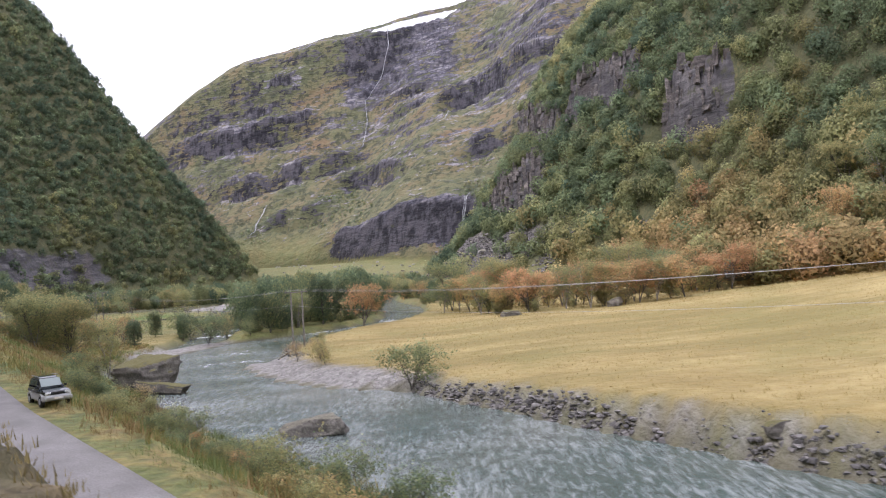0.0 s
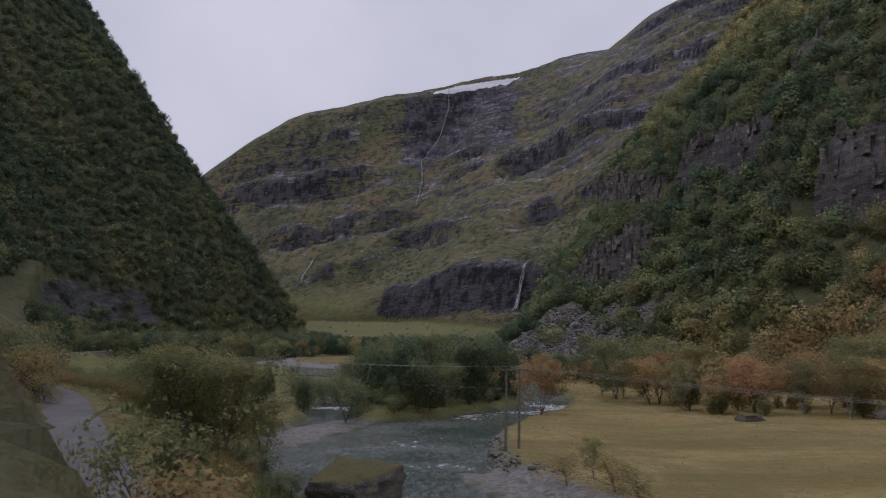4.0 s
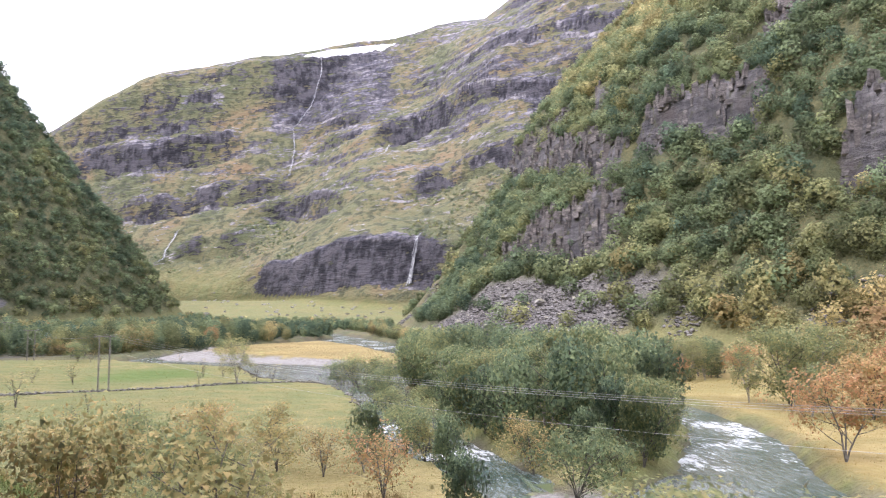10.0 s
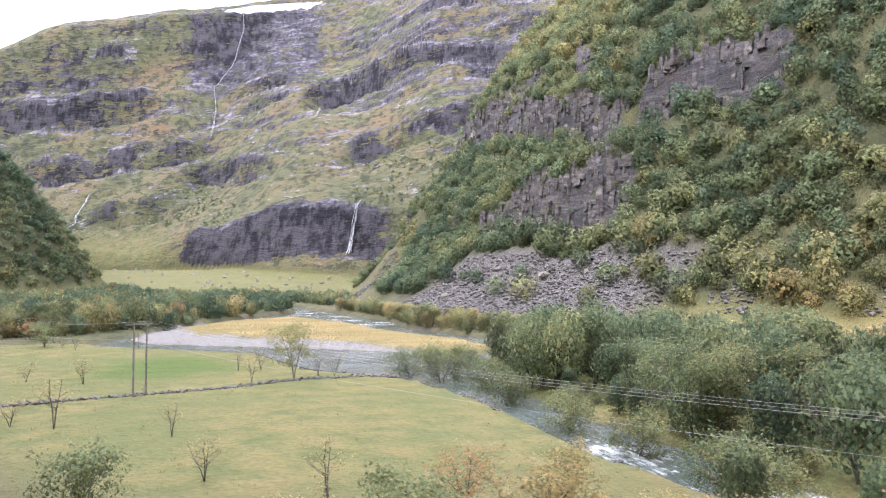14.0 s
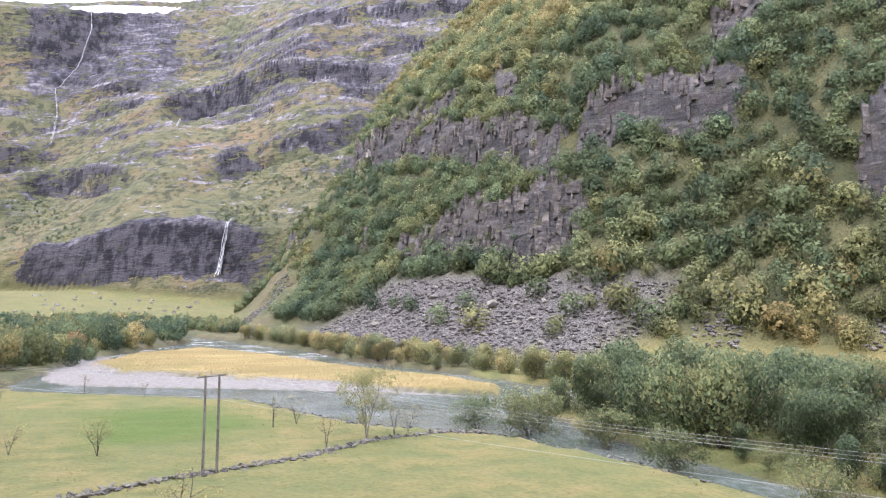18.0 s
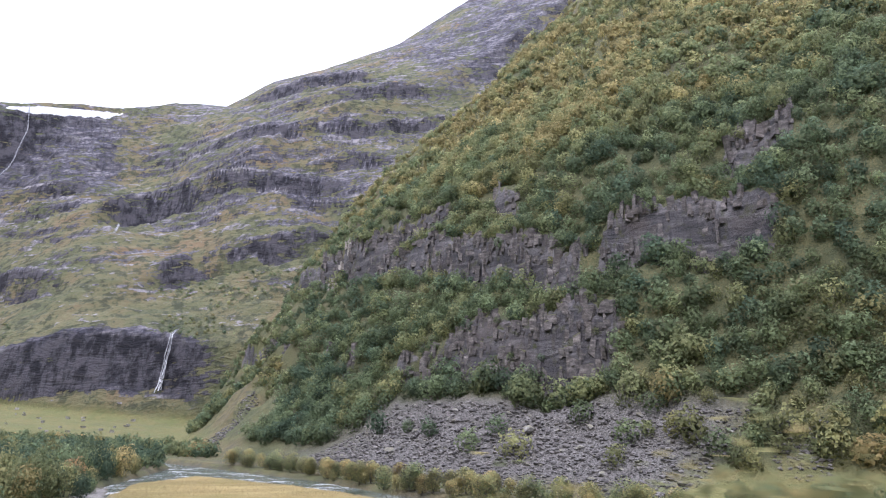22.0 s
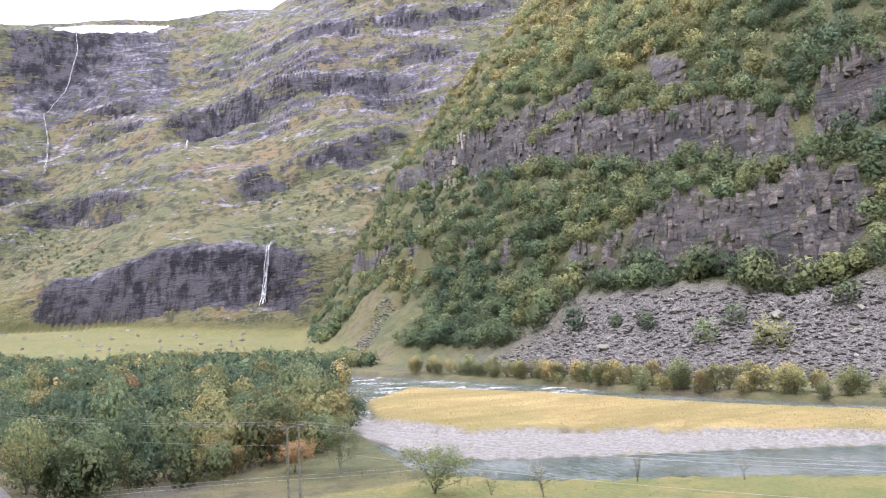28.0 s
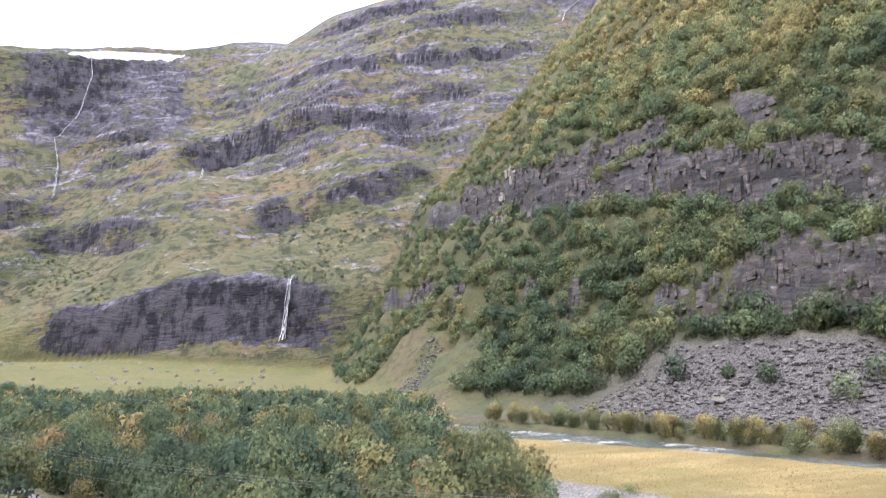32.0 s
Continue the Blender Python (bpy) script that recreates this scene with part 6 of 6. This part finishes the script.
def make_power_line():
    turn = {0: -36, 1: -36, 2: -32, 3: -25, 4: -24}
    tops = []
    for i, (x, y, tall) in enumerate(LINE):
        gz = float(ground_z(x, y)[0])
        m = pose(x, y, gz, 0, 0, -turn[i])
        rot = m.to_3x3()
        tops.append([m @ Vector((o, 0, tall + 0.28)) for o in (-1.7, 0, 1.7)] + [m @ Vector((-0.9, 0, tall - 2.2))])
        frame_ob = root("power_pole", m, "weathered grey twin wooden power pole with crossarm", "power pole", "power poles in the valley")
        for o in (-0.95, 0.95):
            part("pole", rod(bmesh.new(), (o, 0, -0.8), (o, 0, tall), 0.17, 0.12, 10), WOOD_POLE, frame_ob)
        part("crossarm", box(bmesh.new(), 4.0, 0.14, 0.16, pose(0, 0.12, tall - 0.15)), WOOD_POLE, frame_ob)
        for o in (-1.7, 0, 1.7):
            bm = bmesh.new()
            for k in range(3):
                rod(bm, (o, 0.12, tall - 0.05 + 0.1 * k), (o, 0.12, tall + 0.03 + 0.1 * k), 0.075, 0.05, 8)
            part("insulator", bm, PORCELAIN, frame_ob)
    wires = root("power_line", pose(0, 0, 0), "four slack overhead power wires crossing the valley", "power line")
    for i in range(len(LINE) - 1):
        for a, b in zip(tops[i], tops[i + 1]):
            t = np.linspace(0, 1, 25)
            p = np.array(a)[None] * (1 - t)[:, None] + np.array(b)[None] * t[:, None]
            p[:, 2] -= 4 * (b - a).length * 0.016 * t * (1 - t)
            part("wire", array_mesh("wire", *tubes([np.c_[p, np.full(25, 0.013)]], 5), WIRE), None, wires)


make_power_line()


# ---- railway masts ----
def make_mast(x, y, turn, sign):
    z = float(ground_z(x, y)[0])
    mast = root("railway_mast", pose(x, y, z, -9, 0, turn), "blue-grey galvanised steel post beside the track", "mast", "masts along the railway")
    for o in (-0.105, 0.105):
        part("flange", box(bmesh.new(), 0.07, 0.22, 5.4, pose(o, 0, 2.2), 0.01), MAST_STEEL, mast)
    part("web", box(bmesh.new(), 0.145, 0.03, 5.3, pose(0, 0.05, 2.2), 0.004), MAST_STEEL, mast)
    for k in range(6):
        part("lacing_bar", box(bmesh.new(), 0.2, 0.02, 0.05, pose(0, -0.08, 0.5 + k * 0.8, 0, 35 if k % 2 else -35, 0), 0.004), MAST_STEEL, mast)
    part("footing", box(bmesh.new(), 0.6, 0.6, 0.7, pose(0, 0, -0.25), 0.03), STONES[0].materials[0], mast)
    part("clamp", box(bmesh.new(), 0.30, 0.25, 0.03, pose(0, 0, 4.1), 0.006), STEEL, mast)
    part("cap", box(bmesh.new(), 0.30, 0.25, 0.06, pose(0, 0, 4.93), 0.01), STEEL, mast)
    if sign:
        part("clamp", box(bmesh.new(), 0.36, 0.34, 0.12, pose(0.03, 0, 3.75), 0.02), STEEL, mast)
        plate = Mat("white_enamel", 0.4).out((0.88, 0.88, 0.87))
        part("sign_plate", box(bmesh.new(), 0.02, 0.62, 0.62, pose(0.0, 0.24, 3.8, 45, 0, 0), 0.006), plate, mast, "plain white diamond sign plate")


MAST_STEEL = Mat("weathered_zinc", 0.55, 0.1)
MAST_STEEL = MAST_STEEL.out(MAST_STEEL.ramp(MAST_STEEL.noise(2.0, 5, 0.6, (1, 1, 0.2)), [(0.3, (0.20, 0.235, 0.29)), (0.7, (0.36, 0.40, 0.46))]), MAST_STEEL.noise(20.0), 0.1, 0.01)
make_mast(-79.86, 106.12, 40, True)
make_mast(-111.81, 144.52, 40, False)
make_mast(-143.71, 181.92, 40, False)


# ---- fence and road sign ----
def make_fence():
    post = rod(bmesh.new(), (0, 0, -0.3), (0, 0, 1.15), 0.05, 0.045, 7)
    me = bpy.data.meshes.new("post")
    post.to_mesh(me)
    post.free()
    me.materials.append(WOOD_POLE)
    line = [(-180, 354), (-163, 350), (-146, 343), (-137, 340)]
    fence = root("fence", pose(-180, 354, 0), "wire fence with grey wooden posts along the meadow", "fence")
    p = np.array(line, float)
    t = np.linspace(0, 3, 17)
    x, y = np.interp(t, range(4), p[:, 0]), np.interp(t, range(4), p[:, 1])
    z = ground_z(x, y)
    for i in range(17):
        part("post", me, None, fence, at=pose(x[i] + 180, y[i] - 354, z[i], rng.uniform(-4, 4), rng.uniform(-4, 4), 0))
    for h in (0.45, 0.95):
        pts = np.stack([x + 180, y - 354, z + h, np.full(17, 0.012)], -1)
        part("wire", array_mesh("fence_wire", *tubes([pts], 4), WIRE), None, fence)


make_fence()


def make_sign():
    blue, white = Mat("blue_enamel", 0.4).out((0.02, 0.12, 0.42)), Mat("white_paint", 0.5).out((0.8, 0.8, 0.8))
    x, y = -178.2, 341.5
    sign = root("road_sign", pose(x, y, float(ground_z(x, y)[0]), 0, 0, -18), "small blue road sign on a steel post", "sign")
    part("post", rod(bmesh.new(), (0, 0, -0.4), (0, 0, 2.5), 0.035), STEEL, sign)
    part("panel", box(bmesh.new(), 0.62, 0.03, 0.72, pose(0, -0.05, 2.25), 0.01), blue, sign)
    part("symbol", box(bmesh.new(), 0.3, 0.012, 0.34, pose(0, -0.072, 2.28), 0.004), white, sign)


make_sign()


# ---- parked car ----
def make_car():
    paint_dark = Mat("dark_car_paint", 0.12, 0.0).out((0.016, 0.022, 0.028))
    paint_grey = Mat("silver_car_paint", 0.35, 0.4).out((0.42, 0.43, 0.44))
    glass = Mat("car_glass", 0.04).out((0.05, 0.065, 0.07))
    # paler than the side glass: the sky's reflection is in the base colour
    screen = Mat("windscreen_glass", 0.08).out((0.26, 0.31, 0.31))
    rubber = Mat("tyre_rubber", 0.85).out((0.02, 0.02, 0.02))
    lamp = Mat("lamp_glass", 0.12).out((0.75, 0.77, 0.78))
    x, y = -23.45, 44.15
    car = root("car", pose(x, y, 3.64, 0, 0, 222) @ Matrix.Scale(0.93, 4), "parked two-tone off-road car, dark above and silver below", "car")

    def loft(sections, material, name, label=""):
        """A closed skin through cross-sections (y, half width, z low, z high) from back to front."""
        bm = bmesh.new()
        rings = []
        for yy, w, z0, z1 in sections:
            r = 0.10 if z1 - z0 > 0.25 else 0.03
            pts = [(-w + r, z0), (w - r, z0), (w, z0 + r), (w - 0.02, z1 - r), (w - r, z1), (-w + r, z1), (-w + 0.02, z1 - r), (-w, z0 + r)]
            rings.append([bm.verts.new((a, yy, b)) for a, b in pts])
        for a, b in zip(rings, rings[1:]):
            for i in range(8):
                bm.faces.new((a[i], a[(i + 1) % 8], b[(i + 1) % 8], b[i]))
        bm.faces.new(rings[0][::-1])
        bm.faces.new(rings[-1])
        bmesh.ops.recalc_face_normals(bm, faces=bm.faces)
        return part(name, bm, material, car, label)

    # front looks along +y
    loft([(-1.98, 0.70, 0.46, 0.66), (-1.93, 0.80, 0.40, 0.74), (-1.8, 0.83, 0.36, 0.77), (-0.6, 0.84, 0.34, 0.78), (0.8, 0.84, 0.34, 0.78), (1.7, 0.83, 0.36, 0.77), (1.9, 0.78, 0.40, 0.74), (1.99, 0.66, 0.46, 0.66)], paint_grey, "lower_body", "silver lower body")
    loft([(-1.96, 0.70, 0.76, 0.96), (-1.90, 0.79, 0.75, 1.04), (-1.7, 0.81, 0.74, 1.08), (0.3, 0.82, 0.74, 1.08), (0.7, 0.81, 0.74, 1.06), (1.3, 0.79, 0.74, 1.01), (1.7, 0.76, 0.74, 0.96), (1.86, 0.71, 0.75, 0.90), (1.93, 0.60, 0.77, 0.84)], paint_dark, "upper_body", "glossy dark upper body")
    loft([(-1.88, 0.72, 1.04, 1.10), (-1.80, 0.69, 1.04, 1.40), (-1.66, 0.64, 1.04, 1.62), (-1.45, 0.60, 1.04, 1.68), (-0.9, 0.60, 1.04, 1.70), (-0.3, 0.60, 1.04, 1.69), (-0.02, 0.60, 1.04, 1.64), (0.30, 0.66, 1.04, 1.38), (0.66, 0.73, 1.02, 1.09)], paint_dark, "cabin", "dark cabin and roof")
    bm = bmesh.new()
    box(bm, 1.16, 0.02, 0.66, pose(0, 0.365, 1.385, 48, 0, 0), 0.01)
    part("windscreen", bm, screen, car, "windscreen with reflected sky put into its pale colour")
    for o in (-0.25, 0.25):
        part("wiper", rod(bmesh.new(), (o, 0.66, 1.12), (o - 0.4, 0.62, 1.17), 0.012), rubber, car)
    for side in (-1, 1):
        for yy in (-1.22, 1.22):
            arch = [np.array([[side * 0.80, yy + 0.43 * math.cos(a), 0.34 + 0.43 * math.sin(a), 0.055] for a in np.linspace(0.05, math.pi - 0.05, 12)])]
            part("wheel_arch", array_mesh("wheel_arch", *tubes(arch, 6), paint_grey), None, car)
        part("door_handle", box(bmesh.new(), 0.03, 0.16, 0.03, pose(side * 0.82, -0.35, 0.99), 0.008), paint_grey, car)
    for side in (-1, 1):
        for yy, ln in ((-0.26, 0.60), (-0.96, 0.66), (-1.48, 0.26)):
            part("side_window", box(bmesh.new(), 0.02, ln, 0.36, pose(side * 0.655, yy, 1.36, 0, side * -13, 0), 0.008), glass, car)
        part("headlight", box(bmesh.new(), 0.32, 0.06, 0.16, pose(side * 0.55, 1.9, 0.84), 0.02), lamp, car)
        part("mirror", box(bmesh.new(), 0.16, 0.1, 0.13, pose(side * 0.84, 0.42, 1.14), 0.03), paint_dark, car)
        part("roof_rail", rod(bmesh.new(), (side * 0.58, -1.5, 1.74), (side * 0.58, -0.1, 1.76), 0.02), STEEL, car)
        for yy in (-1.22, 1.22):
            bm = bmesh.new()
            bmesh.ops.create_cone(bm, cap_ends=True, segments=24, radius1=0.35, radius2=0.35, depth=0.22, matrix=pose(side * 0.755, yy, 0.34, 0, 90, 0))
            bmesh.ops.bevel(bm, geom=[e for e in bm.edges if e.is_boundary or len(e.link_faces) == 2 and e.calc_face_angle(0) > 1], offset=0.04, segments=2, affect="EDGES")
            tyre = part("wheel", bm, rubber, car, "black tyre with a silver rim")
            bm = bmesh.new()
            bmesh.ops.create_cone(bm, cap_ends=True, segments=12, radius1=0.2, radius2=0.16, depth=0.03, matrix=pose(side * 0.875, yy, 0.34, 0, side * 90, 0))
            part("rim", bm, STEEL, tyre)
    part("grille", box(bmesh.new(), 0.62, 0.05, 0.12, pose(0, 1.92, 0.86), 0.01), rubber, car)
    part("bumper", box(bmesh.new(), 1.6, 0.16, 0.2, pose(0, 1.98, 0.55), 0.05), paint_grey, car)
    part("number_plate", box(bmesh.new(), 0.5, 0.02, 0.11, pose(0, 2.07, 0.56), 0.004), Mat("plate_white", 0.5).out((0.75, 0.75, 0.73)), car, "plain white plate")


make_car()
